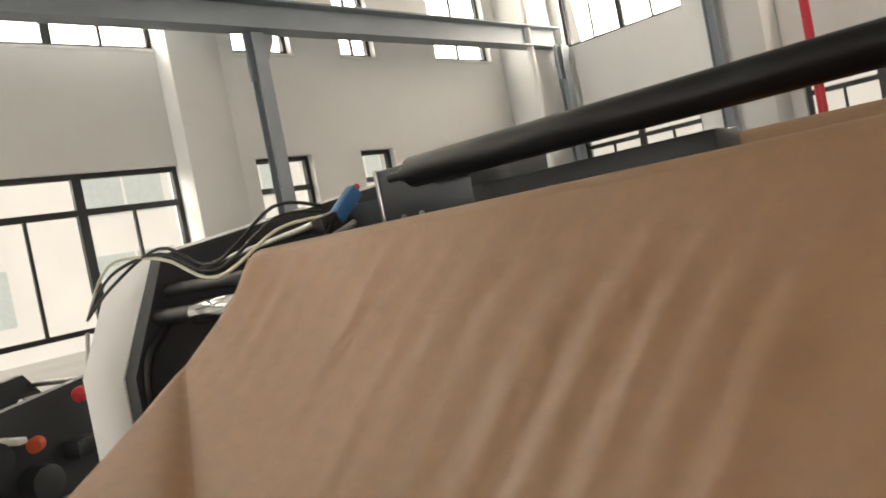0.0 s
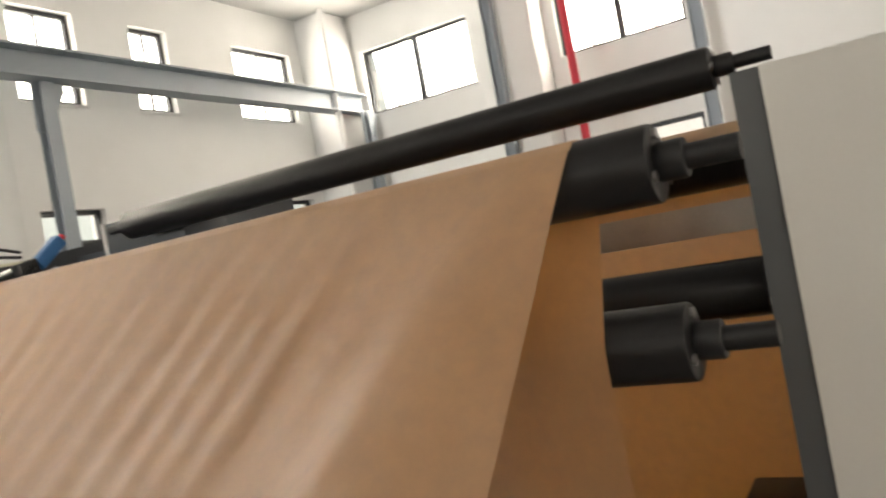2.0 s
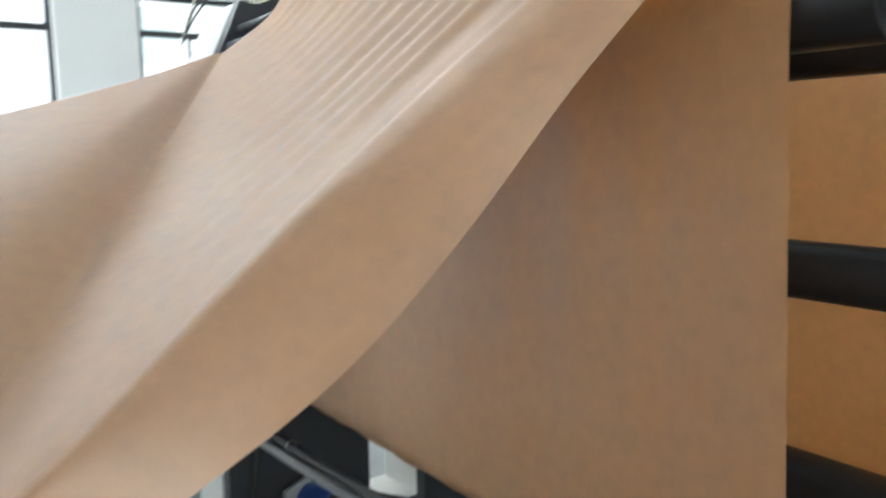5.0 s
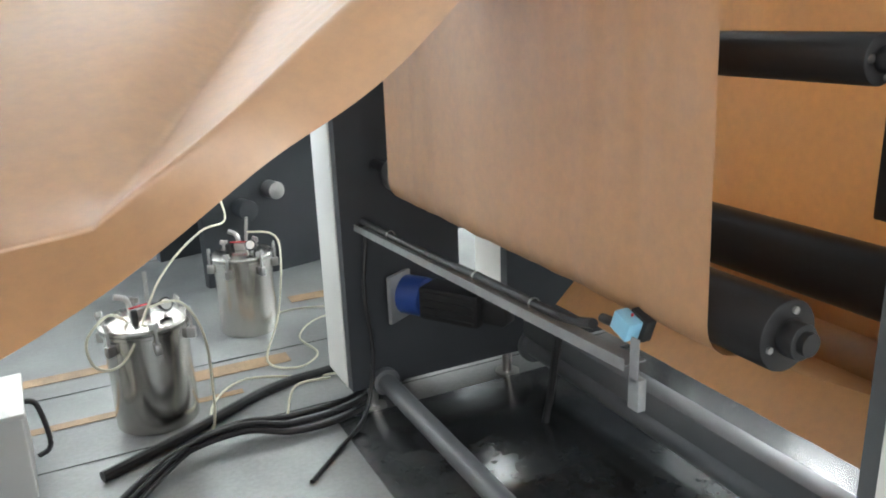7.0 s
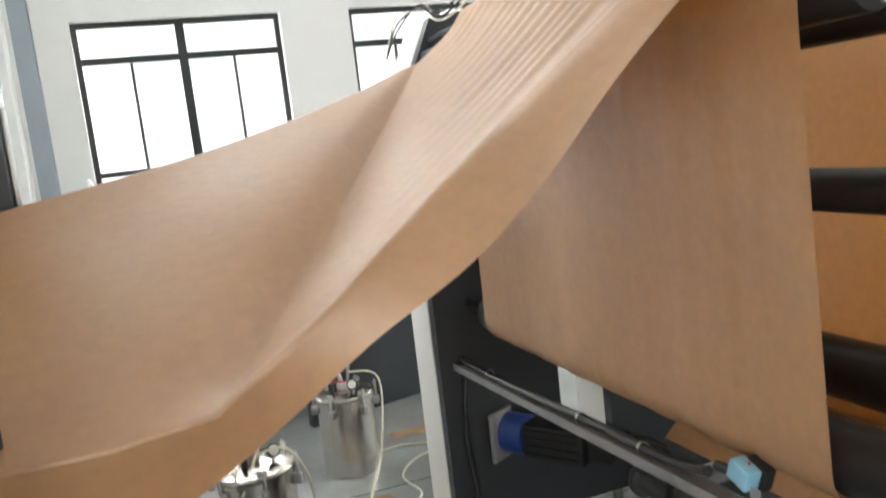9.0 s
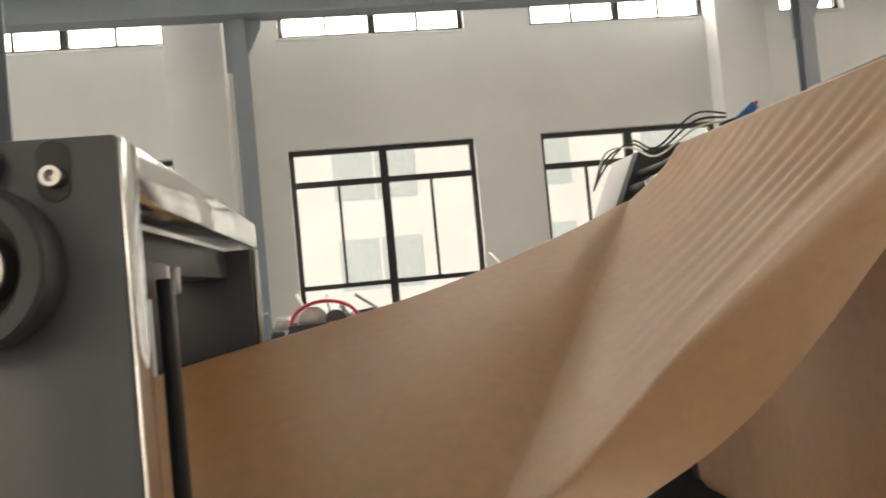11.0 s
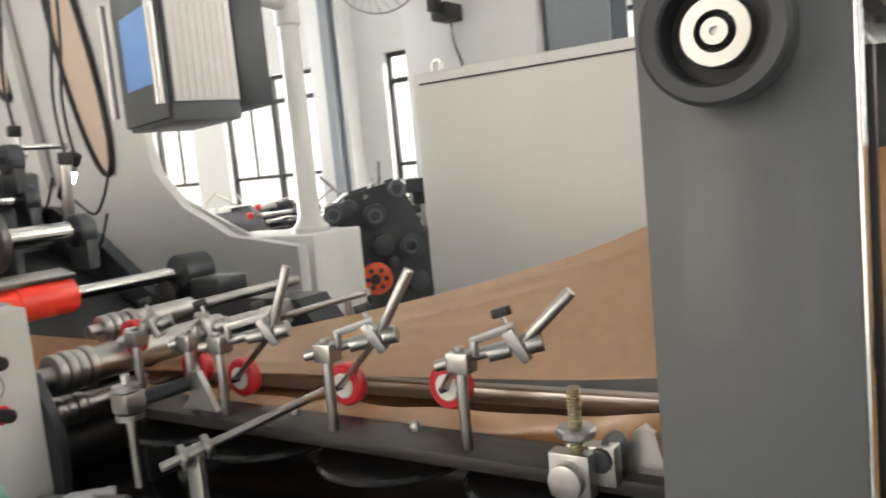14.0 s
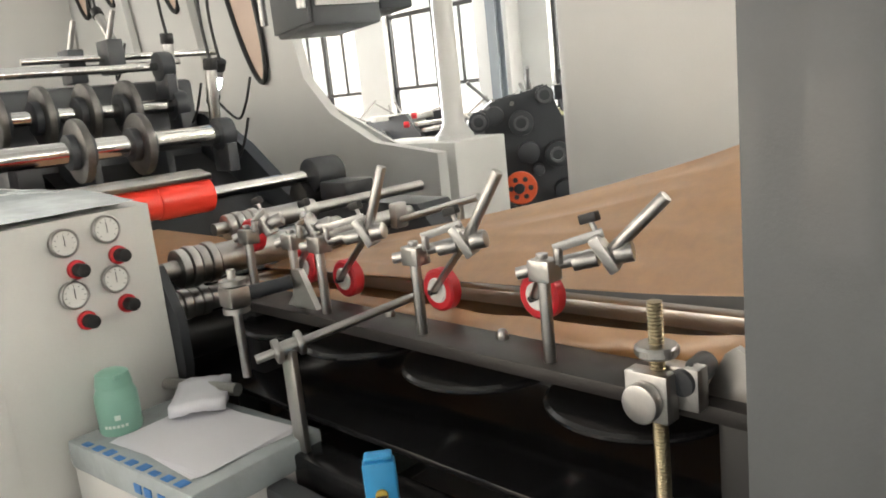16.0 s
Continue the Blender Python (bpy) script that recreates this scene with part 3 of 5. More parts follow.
# ---- unwind frame ----
def side_frame(name, y_in, y_out, label):
    """A side plate with its white guard; the inner face at y_in, the guard to y_out."""
    o = thing(name, label, "machine frame", "unwind frame sides")
    t = 0.05 if y_out > y_in else -0.036
    d = y_out - y_in - t
    pieces = [[(1.42, 0.10), (1.42, 1.958), (2.6, 2.12), (2.6, 0.10)]]
    if y_out > y_in:
        pieces = [[(1.07, 0.10), (1.07, 1.69), (1.18, 1.925), (1.53, 1.973), (1.53, 0.10)], [(1.53, 0.10), (1.53, 0.34), (1.74, 0.34), (1.74, 0.10)],
                  [(1.53, 0.66), (1.53, 1.973), (1.74, 2.002), (1.74, 0.66)], [(1.74, 0.10), (1.74, 2.002), (2.6, 2.12), (2.6, 0.10)]]
    bm, bg = B(), B()
    for p in pieces:
        prism(bm, [(x + (0.004 if x in (1.07, 1.42) else 0), z) for x, z in p], t, pose(0, y_in, 0))
        prism(bg, p, d, pose(0, y_in + t, 0))
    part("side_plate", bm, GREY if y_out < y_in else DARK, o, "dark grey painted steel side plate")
    part("guard", bg, CREAM, o, "cream white sheet metal guard")
    for x in ((1.16, 1.75, 2.45) if y_out > y_in else (1.55, 2.45)):
        rod_part("levelling_foot", (x, y_in + t / 2, 0.0), (x, y_in + t / 2, 0.1), 0.02, STEEL, o)
        rod_part("foot_plate", (x, y_in + t / 2, 0.0), (x, y_in + t / 2, 0.015), 0.05, STEEL, o)
    return o


far = side_frame("unwind_stand_side", 2.60, 2.86, "dark steel unwind stand side with a cream guard")
near = side_frame("unwind_stand_side", 0.854, 0.444, "grey steel unwind stand side with a cream guard")


def idler(x, z, r, y0, y1, label="black anodised idler roll on a thin shaft", end=2.61):
    o = thing("idler_roll", label, "roller", "idler rolls", (x, 0, z))
    bm = B()
    add_rod(bm, (0, y0, 0), (0, y1, 0), r, 40, None, 0.004)
    part("shell", bm, ROLL, o)
    part("shaft", add_rod(B(), (0, 0.84 if 1.3 < x < 1.42 else 0.818, 0), (0, end, 0), r * 0.32, 20), BLACK, o)
    for s, y in ((-1, y0), (1, y1)):
        part("collar", add_rod(B(), (0, y, 0), (0, y + s * 0.03, 0), r * 0.5, 20, None, 0.003), BLACK, o)
    for k in range(3):
        a = k * 2.1 + 0.4
        part("screw", add_rod(B(), (r * 0.72 * math.cos(a), y0 - 0.004, r * 0.72 * math.sin(a)), (r * 0.72 * math.cos(a), y0 + 0.01, r * 0.72 * math.sin(a)), 0.006, 10), STEEL, o)
    return o


ROLLS = [idler(1.18, 1.85, 0.042, 0.90, 2.22), idler(1.20, 1.66, 0.042, 0.90, 2.34), idler(1.215, 0.94, 0.06, 0.86, 2.40),
         idler(1.60, 2.0, 0.033, 0.90, 2.25, end=2.32), idler(1.62, 1.665, 0.045, 0.88, 2.42), idler(1.37, 1.347, 0.04, 0.87, 2.42),
         idler(1.85, 0.62, 0.056, 0.90, 2.42), idler(1.86, 1.88, 0.056, 0.9, 2.42), idler(1.62, 0.91, 0.07, 0.856, 2.5)]

cross = thing("cross_beam", "dark grey box beam across the unwind frame", "beam")
part("beam_body", add_box(B(), (1.66, 2.14, 1.885), (1.80, 2.425, 2.03), 0.004), DARK, cross)
part("lower_bar", add_box(B(), (1.66, 1.60, 1.86), (1.76, 2.14, 1.945), 0.004), BLACK, cross)
for y in (2.3, 2.36):
    part("screw", add_rod(B(), (1.655, y, 1.91), (1.66, y, 1.91), 0.007, 12), STEEL, cross)
part("end_plate", add_box(B(), (1.657, 2.425, 1.882), (1.803, 2.437, 2.033), 0.002), STEEL, cross)
part("bracket", add_box(B(), (1.69, 2.437, 1.91), (1.76, 2.6, 1.97)), DARK, cross)
flatbar = thing("flat_bar", "bare steel flat bar across the unwind frame", "bar")
part("bar", add_box(B(), (1.52, 0.856, 1.755), (1.53, 2.6, 1.80)), STEEL, flatbar)
solid("web_guide_box", add_box(B(), (1.55, 0.856, 1.05), (1.75, 0.98, 1.33), 0.006), BLACK, "black web guide actuator box on the side plate", "actuator")

# lower tie rods, cable tray, sensor, motor
for n, (x, z, r) in enumerate(((1.20, 0.12, 0.035), (1.86, 0.12, 0.05))):
    tie = thing("tie_bar", "grey painted round tie bar between the side frames", "tie bar", "tie bars", (x, 0, z))
    part("tube", add_rod(B(), (0, 0.81, 0), (0, 2.6, 0), r, 28), GREY, tie)
    part("flange", add_rod(B(), (0, 2.57, 0), (0, 2.6, 0), r * 1.5, 24, None, 0.004), GREY, tie)
solid("floor_beam", add_box(B(), (1.78, 0.856, 0.19), (1.86, 2.549, 0.27), 0.004), GREY, "grey steel channel between the side frames", "beam")
tray = thing("cable_tray", "galvanised cable tray with a black cable tied on", "cable tray", "", (1.15, 0, 0))
tray.matrix_basis = pose(1.15, 0, 0.138, -2.94, 0, 0)
bm = add_box(B(), (-0.026, 1.10, 0.715), (0.026, 2.70, 0.718))
add_box(bm, (-0.028, 1.10, 0.708), (-0.025, 2.70, 0.732))
part("channel", bm, GALV, tray)
part("cable", sweep(B(), [(0.005, 2.7, 0.74), (0.0, 2.2, 0.735), (0.008, 1.7, 0.737), (0.0, 1.35, 0.74), (-0.02, 1.2, 0.77)], 0.011), CABLE, tray)
for y in (2.3, 1.72, 1.45):
    part("cable_tie", lathe(B(), [(0.014, -0.003), (0.016, -0.003), (0.016, 0.003), (0.014, 0.003)], 14, Matrix.Translation((0.002, y, 0.737)) @ Matrix.Rotation(radians(90), 4, "X")), STEEL, tray)
sensor = thing("web_sensor", "pale blue and black ultrasonic edge sensor on a steel bracket", "sensor", "", (1.13, 1.14, 0.878))
sensor.scale = (0.8, 0.8, 0.8)
part("body", add_box(B(), (-0.02, -0.03, -0.025), (0.02, 0.03, 0.025), 0.004, Matrix.Rotation(radians(20), 4, "X")), SKYBLUE, sensor)
part("back", add_box(B(), (0.02, -0.04, -0.03), (0.05, 0.02, 0.03), 0.004, Matrix.Rotation(radians(20), 4, "X")), BLACK, sensor)
part("plug", add_rod(B(), (0, 0.03, -0.01), (0.01, 0.10, -0.02), 0.012), BLACK, sensor)
part("bracket", add_box(B(), (-0.004, -0.05, -0.13), (0.0, -0.02, -0.02), 0.001), GALV, sensor)
part("foot", add_box(B(), (-0.004, -0.055, -0.20), (0.02, -0.018, -0.12), 0.002), GALV, sensor)
part("led", add_rod(B(), (0, -0.02, 0.028), (0, -0.02, 0.034), 0.003, 8), REDRUB, sensor)
motor = thing("servo_motor", "black servo motor with a blue gearbox on the side plate", "motor", "", (1.29, 2.6, 0.45))
motor.matrix_basis = pose(1.29, 2.6, 0.45, 0, 0, 32)
motor.scale = (1.2, 1.6, 1.2)
part("gearbox", add_rod(B(), (0, 0, 0), (0, -0.07, 0), 0.06, 28, None, 0.006), NAVY, motor)
part("mounting_plate", add_box(B(), (-0.08, -0.012, -0.075), (0.08, -0.001, 0.075), 0.003), GALV, motor)
part("body", add_box(B(), (-0.05, -0.22, -0.05), (0.05, -0.07, 0.05), 0.008), BLACK, motor)
for z in (-0.035, -0.012, 0.012, 0.035):
    part("cooling_fin", add_box(B(), (-0.055, -0.21, z - 0.004), (0.055, -0.08, z + 0.004)), BLACK, motor)
part("encoder", add_box(B(), (-0.035, -0.28, -0.035), (0.035, -0.222, 0.035), 0.008), BLACK, motor)
part("plug", add_rod(B(), (0, -0.25, 0.03), (0.03, -0.30, 0.03), 0.018, 14, None, 0.003), BLACK, motor)
part("cable", sweep(B(), [(0.03, -0.30, 0.03), (0.08, -0.36, -0.02), (0.09, -0.35, -0.2), (0.07, -0.33, -0.4), (0.0, -0.3, -0.53)], 0.009), CABLE, motor)
solid("hanging_cable", sweep(B(), [(1.16, 2.58, 0.72), (1.13, 2.56, 0.5), (1.14, 2.54, 0.25), (1.08, 2.5, 0.05), (0.95, 2.4, 0.01), (0.8, 2.25, 0.01)], 0.008), CABLE, "black cable hanging down the side frame", "cable")

# ---- gantry with hand wheel ----
gantry = thing("gantry", "grey painted steel gantry with a bright top plate", "gantry")
part("near_post", add_box(B(), (-0.2, 0.79, 0.0), (0.0, 0.838, 1.72), 0.003), GREY, gantry)
part("edge_strip", add_box(B(), (0.0, 0.793, 0.0), (0.004, 0.838, 1.718), 0.001), CHROME, gantry, "polished steel edge")
part("rear_flange", add_box(B(), (-0.12, 0.84, 0.0), (-0.02, 0.93, 1.66), 0.003), BLACK, gantry)
part("top_plate", add_box(B(), (-0.05, 0.84, 1.668), (0.004, 1.76, 1.718), 0.002), CHROME, gantry, "polished steel top bar")
part("edge_bar", add_box(B(), (-0.01, 0.932, 1.0), (0.004, 0.955, 1.6), 0.002), BLACK, gantry)
part("slide_rail", add_box(B(), (-0.16, 0.856, 1.61), (-0.052, 1.70, 1.664), 0.003), DARK, gantry)
part("far_plate", add_box(B(), (-0.2, 1.70, 1.40), (-0.004, 1.74, 1.664), 0.004), DARK, gantry)
part("far_edge", add_box(B(), (-0.003, 1.72, 1.40), (0.005, 1.755, 1.664), 0.002), STEEL, gantry)
for y in (0.95, 1.0):
    part("guide_rod", add_rod(B(), (-0.05, y, 1.22), (-0.05, y, 1.66), 0.009), CHROME, gantry)
part("guide_block", add_box(B(), (-0.09, 0.93, 1.58), (-0.02, 1.03, 1.62), 0.003), BLACK, gantry)
for y in (1.1, 1.16):
    part("clamp", add_box(B(), (-0.06, y, 1.585), (-0.035, y + 0.02, 1.62), 0.002), STEEL, gantry)
for x in (-0.165, -0.05):
    pill = [(0.0135 * math.cos(radians(a)), 0.0135 * math.sin(radians(a)) + (0.012 if a < 180 else -0.012)) for a in range(0, 360, 20)]
    slot = part("slot", prism(B(), pill, 0.008, pose(x, 0.7885, 1.692)), BLACK, gantry, "dark slot in the post")
    part("socket_screw", lathe(B(), [(0.0, 0.0), (0.0095, 0.0), (0.0095, 0.009), (0.0085, 0.011), (0.005, 0.011), (0.0048, 0.003)], 20, Matrix.Translation((x, 0.79, 1.687)) @ Matrix.Rotation(radians(90), 4, "X")), STEEL, slot)
part("lug", add_rod(B(), (-0.105, 0.775, 1.70), (-0.105, 0.79, 1.70), 0.018, 24, None, 0.003), DARK, gantry)
part("lug_hole", add_rod(B(), (-0.105, 0.7735, 1.70), (-0.105, 0.776, 1.70), 0.004, 12), BLACK, gantry)
wheel = thing("hand_wheel", "dark grey dished hand wheel with a folding crank", "hand wheel", "", (-0.108, 0.79, 1.615))
wheel.scale = (1.07, 1.0, 1.07)
R = Matrix.Rotation(radians(90), 4, "X")
part("rim", lathe(B(), [(0.03, 0.0), (0.055, 0.0), (0.062, 0.012), (0.0645, 0.052), (0.0635, 0.058), (0.060, 0.061), (0.048, 0.060), (0.0455, 0.057), (0.044, 0.022), (0.03, 0.018)], 56, R), DARK, wheel)
part("dish", lathe(B(), [(0.001, 0.0185), (0.0475, 0.0215), (0.048, 0.022), (0.001, 0.0225)], 40, R), BLACK, wheel, "black dished web")
part("standoff", add_rod(B(), (0, 0.0, 0), (0, -0.01, 0), 0.05, 40, None, 0.002), DARK, wheel)
part("hub_ring", lathe(B(), [(0.0165, 0.018), (0.031, 0.018), (0.031, 0.044), (0.0295, 0.046), (0.018, 0.046), (0.0165, 0.018)], 40, R), STEEL, wheel)
part("spindle", lathe(B(), [(0.0, 0.018), (0.0125, 0.018), (0.0125, 0.046), (0.0115, 0.048), (0.004, 0.048), (0.0038, 0.042)], 28, R), STEEL, wheel)
part("crank_arm", add_rod(B(), (-0.012, -0.055, 0.046), (-0.056, -0.062, 0.058), 0.013, 18, 0.011, 0.003), BLACK, wheel)
part("crank_knob", lathe(B(), [(0.004, 0.06), (0.0125, 0.06), (0.0125, 0.082), (0.0115, 0.084), (0.006, 0.084), (0.0055, 0.078)], 20, Matrix.Translation((-0.060, 0, 0.060)) @ R), STEEL, wheel)
clip = thing("thumb_clamp", "small black thumb screw clamp on the gantry", "clamp", "", (0.002, 1.05, 1.24))
part("plate", add_box(B(), (0.0, -0.004, -0.03), (0.012, 0.004, 0.03), 0.001), BLACK, clip)
part("screw", add_rod(B(), (0.012, 0, 0), (0.035, 0, 0), 0.003, 10), BLACK, clip)
part("knob", add_box(B(), (0.028, -0.006, -0.014), (0.040, 0.006, 0.014), 0.002), BLACK, clip)

# ---- forming table ----
rail = thing("forming_rail", "dark steel forming rail with acorn nuts beside the paper tube", "rail")
part("bar", add_box(B(), (-1.32, 0.855, 1.095), (-0.2, 0.945, 1.115), 0.002), RAILBLACK, rail)
for x in (-1.13, -0.887, -0.631, -0.37):
    nut = part("acorn_nut", add_rod(B(), (x, 0.922, 1.115), (x, 0.922, 1.121), 0.0095, 6), STEEL, rail)
    part("dome", lathe(B(), [(0.0085, 1.121), (0.0078, 1.126), (0.005, 1.1295), (0.001, 1.131)], 14, Matrix.Translation((x, 0.922, 0))), STEEL, nut)
for x in (-1.28, -0.24):
    part("support", add_box(B(), (x - 0.03, 0.87, 0.86), (x + 0.03, 0.93, 1.095), 0.003), BLACK, rail)
for x in (-1.16, -0.95, -0.68, -0.40):
    disc = thing("guide_disc", "glossy black guide disc under the forming rail", "disc", "guide discs", (x, 0.93, 1.065))
    part("plate", lathe(B(), [(0.001, 0.0), (0.125, 0.0), (0.13, 0.004), (0.13, 0.008), (0.125, 0.012), (0.001, 0.012)], 48), GLOSS, disc)
former = thing("former_plate", "bright steel former bar inside the paper tube", "former")
part("bar", add_box(B(), (-1.4, 1.10, 1.118), (0.05, 1.135, 1.145), 0.003, Matrix.Rotation(radians(-1.5), 4, "Y")), STEEL, former)
part("disc_carrier", add_box(B(), (-1.35, 0.96, 1.035), (-0.2, 1.02, 1.062), 0.003), BLACK, former)
part("table", add_box(B(), (-1.45, 1.14, 1.098), (0.0, 1.35, 1.104), 0.002), DARK, former)
for x in (-1.3, -0.1):
    part("leg", add_box(B(), (x - 0.03, 1.2, 0.0), (x + 0.03, 1.3, 1.098), 0.002), DARK, former)

tbl = thing("machine_bed", "dark steel machine bed with long beams and a stainless deck", "machine bed")
for y, z, h in ((0.72, 0.93, 0.06), (0.98, 0.86, 0.10), (1.5, 0.86, 0.10)):
    part("beam", add_box(B(), (-1.6, y, z - h), (-0.05, y + 0.06, z), 0.004), GLOSS if y < 0.9 else BLACK, tbl)
part("deck", add_box(B(), (-1.0, 0.40, 0.825), (0.0, 0.70, 0.85), 0.004), GREY, tbl, "grey painted deck")
part("deck_rim", add_box(B(), (-1.0, 0.66, 0.85), (0.0, 0.70, 0.90), 0.004), GREY, tbl)
for x in (-1.5, -0.15):
    for y in (0.50, 1.51):
        part("leg", add_box(B(), (x - 0.04, y - 0.04, 0.0), (x + 0.04, y + 0.04, 0.80), 0.004), DARK, tbl)
for x in (-1.2, -0.9, -0.6, -0.3):
    part("cross_shaft", add_rod(B(), (x, 0.62, 0.80), (x - 0.05, 1.55, 0.80), 0.010), BLACK, tbl)
part("shelf", add_box(B(), (-1.55, 0.80, 0.945), (-0.22, 1.45, 0.957), 0.002), GLOSS, tbl, "glossy black shelf plate")
part("lower_sheet", add_box(B(), (-1.6, 0.75, 0.42), (0.0, 1.6, 0.43)), KRAFT, tbl, "loose brown paper under the bed")
part("motor_box", add_box(B(), (-0.75, 1.02, 0.55), (-0.35, 1.3, 0.85), 0.01), BLACK, tbl)
for k in range(10):
    part("fin", add_box(B(), (-0.74 + k * 0.04, 1.01, 0.62), (-0.725 + k * 0.04, 1.03, 0.80)), BLACK, tbl)


SPIN = []


def presser(x, wx, wz, reach, lean, short=False):
    """A red roller on a lever, clamped to a stem on the rail."""
    y = 0.88
    o = thing("presser_roller", "red rubber presser roller on a steel lever and stem", "presser roller", "presser rollers", (x, y, 1.115))
    part("stem", add_rod(B(), (0, 0, 0), (0, 0, 0.14), 0.0085, 18, None, 0.001), STEEL, o)
    head = part("clamp_head", add_box(B(), (-0.016, -0.014, 0.112), (0.02, 0.016, 0.142), 0.003), STEEL, o)
    part("clamp_screw", add_rod(B(), (0.0, 0.0, 0.142), (0.0, 0.0, 0.149), 0.008, 14, None, 0.001), STEEL, head)
    d = Vector((reach, 0.05, 0.022))
    c0 = Vector((-0.035, -0.012, 0.121))
    part("cross_rod", add_rod(B(), c0, c0 + d + Vector((0.02, 0.02, 0.01)), 0.0085, 18, None, 0.001), STEEL, o)
    p = c0 + d
    turned = Matrix.Translation(p) @ Matrix.Rotation(radians(24), 4, "Z") @ Matrix.Rotation(radians(-32), 4, "Y")
    knuckle = part("knuckle", add_box(B(), (-0.0075, -0.017, -0.022), (0.0075, 0.017, 0.03), 0.003, turned), STEEL, o)
    u = d.normalized()
    part("collar", add_rod(B(), p - u * 0.045, p - u * 0.012, 0.0115, 20, None, 0.0015), STEEL, knuckle)
    part("end_cap", add_rod(B(), p + u * 0.010, p + u * 0.034, 0.0135, 22, None, 0.002), STEEL, knuckle)
    part("thumb_stem", add_rod(B(), p + Vector((-0.008, 0, 0.015)), p + Vector((-0.022, 0, 0.045)), 0.0035, 10), STEEL, knuckle)
    part("thumb_knob", add_box(B(), (-0.014, -0.006, -0.0065), (0.014, 0.006, 0.0065), 0.002, Matrix.Translation(p + Vector((-0.024, 0, 0.048))) @ Matrix.Rotation(radians(-15), 4, "Y")), BLACK, knuckle)
    q = Vector((wx - x, 0.10, wz))
    up = p + lean
    part("handle_rod", add_rod(B(), p, up, 0.0085, 18, None, 0.001), STEEL, o)
    joint = Vector((-0.02, 0.03, 0.125)) if short else p
    part("link", add_box(B(), (-0.0065, -0.003, 0), (0.0065, 0.003, (joint - q).length), 0.0015, Matrix.Translation(q + Vector((0, -0.022, 0))) @ (joint - q - Vector((0, -0.022, 0))).to_track_quat("Z", "Y").to_matrix().to_4x4()), STEEL, o)
    post = Vector((0.022, 0.006, 0.135))
    part("lever_post", add_rod(B(), post, post + Vector((0, 0, 0.022)), 0.006, 14, None, 0.001), STEEL, o)
    lever = p + Vector((-0.004, 0.0, 0.03)) - post - Vector((0, 0, 0.022))
    part("crank_link", add_box(B(), (-0.0025, -0.006, -0.006), (0.0025, 0.006, lever.length), 0.001, Matrix.Translation(post + Vector((0, 0, 0.022))) @ lever.to_track_quat("Z", "Y").to_matrix().to_4x4()), STEEL, o)
    w = new("wheel")
    w.parent = o
    w.matrix_basis = Matrix.Translation(q)
    t = part("tyre", lathe(B(), [(0.022, -0.013), (0.032, -0.013), (0.0365, -0.009), (0.0365, 0.009), (0.032, 0.013), (0.022, 0.013)], 40, R), REDRUB, w)
    h = part("hub", lathe(B(), [(0.002, -0.0155), (0.0195, -0.0155), (0.0225, -0.0125), (0.0225, 0.0125), (0.0195, 0.0155), (0.002, 0.0155)], 28, R), DIAL, w, "white hub")
    part("axle_bolt", add_rod(B(), q + Vector((0, -0.03, 0)), q + Vector((0, 0.02, 0)), 0.005, 12), BLACK, o)
    SPIN.append((w, q, 0.0365, 1))
    return o


presser(-0.51, -0.596, 0.057, 0.11, Vector((0.075, 0.02, 0.075)), True)
presser(-0.76, -0.812, 0.042, 0.11, Vector((0.06, 0.02, 0.105)))
presser(-1.012, -1.071, 0.036, 0.13, Vector((0.035, 0.02, 0.113)))
presser(-1.096, -1.204, 0.048, 0.06, Vector((-0.06, 0.02, 0.02)))
presser(-1.25, -1.40, 0.10, 0.05, Vector((-0.05, 0.02, 0.012)))

jack = thing("screw_jack", "knurled steel screw jack with a thumb wheel on the rail end", "screw jack", "screw jacks", (-0.318, 0.83, 1.145))
jack.scale = (0.88, 0.88, 0.92)
THREAD = [(0.0088 if k % 2 else 0.0103, -0.20 + 0.0022 * k) for k in range(137)]
part("screw", lathe(B(), [(0.002, -0.201)] + THREAD + [(0.002, THREAD[-1][1] + 0.001)], 18), BRASSY, jack, "yellowish threaded screw")
part("thumb_wheel", lathe(B(), [(0.01, 0.030), (0.025, 0.032), (0.0275, 0.035), (0.0275, 0.043), (0.025, 0.046), (0.01, 0.047)], 40), STEEL, jack)
part("block", add_box(B(), (-0.036, -0.022, -0.047), (0.024, 0.006, 0.014), 0.002), STEEL, jack)
part("back_block", add_box(B(), (-0.012, 0.007, -0.036), (0.05, 0.034, 0.018), 0.002), STEEL, jack)
part("pin_hole", add_rod(B(), (0.035, 0.02, 0.0175), (0.035, 0.02, 0.0186), 0.003, 10), BLACK, jack)
for k in range(36):
    a = k * math.pi / 18
    part("knurl", add_box(B(), (0.0272, -0.0007, 0.036), (0.0281, 0.0007, 0.042), 0, Matrix.Rotation(a, 4, "Z")), STEEL, jack)
part("clamp_knob", add_rod(B(), (-0.006, -0.022, -0.02), (-0.006, -0.04, -0.02), 0.025, 36, None, 0.003), STEEL, jack)
part("pivot_shaft", add_rod(B(), (0.03, 0.0, 0.0), (0.03, 0.07, 0.005), 0.017, 20, None, 0.002), DARK, jack)
part("ear", prism(B(), [(-0.035, -0.04), (0.045, -0.04), (0.03, 0.025), (0.015, 0.035), (0.0, 0.025)], 0.012, pose(0.06, 0.06, 0.0)), STEEL, jack)
jack2 = thing("screw_jack", "steel screw jack with clamp block at the infeed end", "screw jack", "screw jacks", (-1.115, 0.76, 1.115))
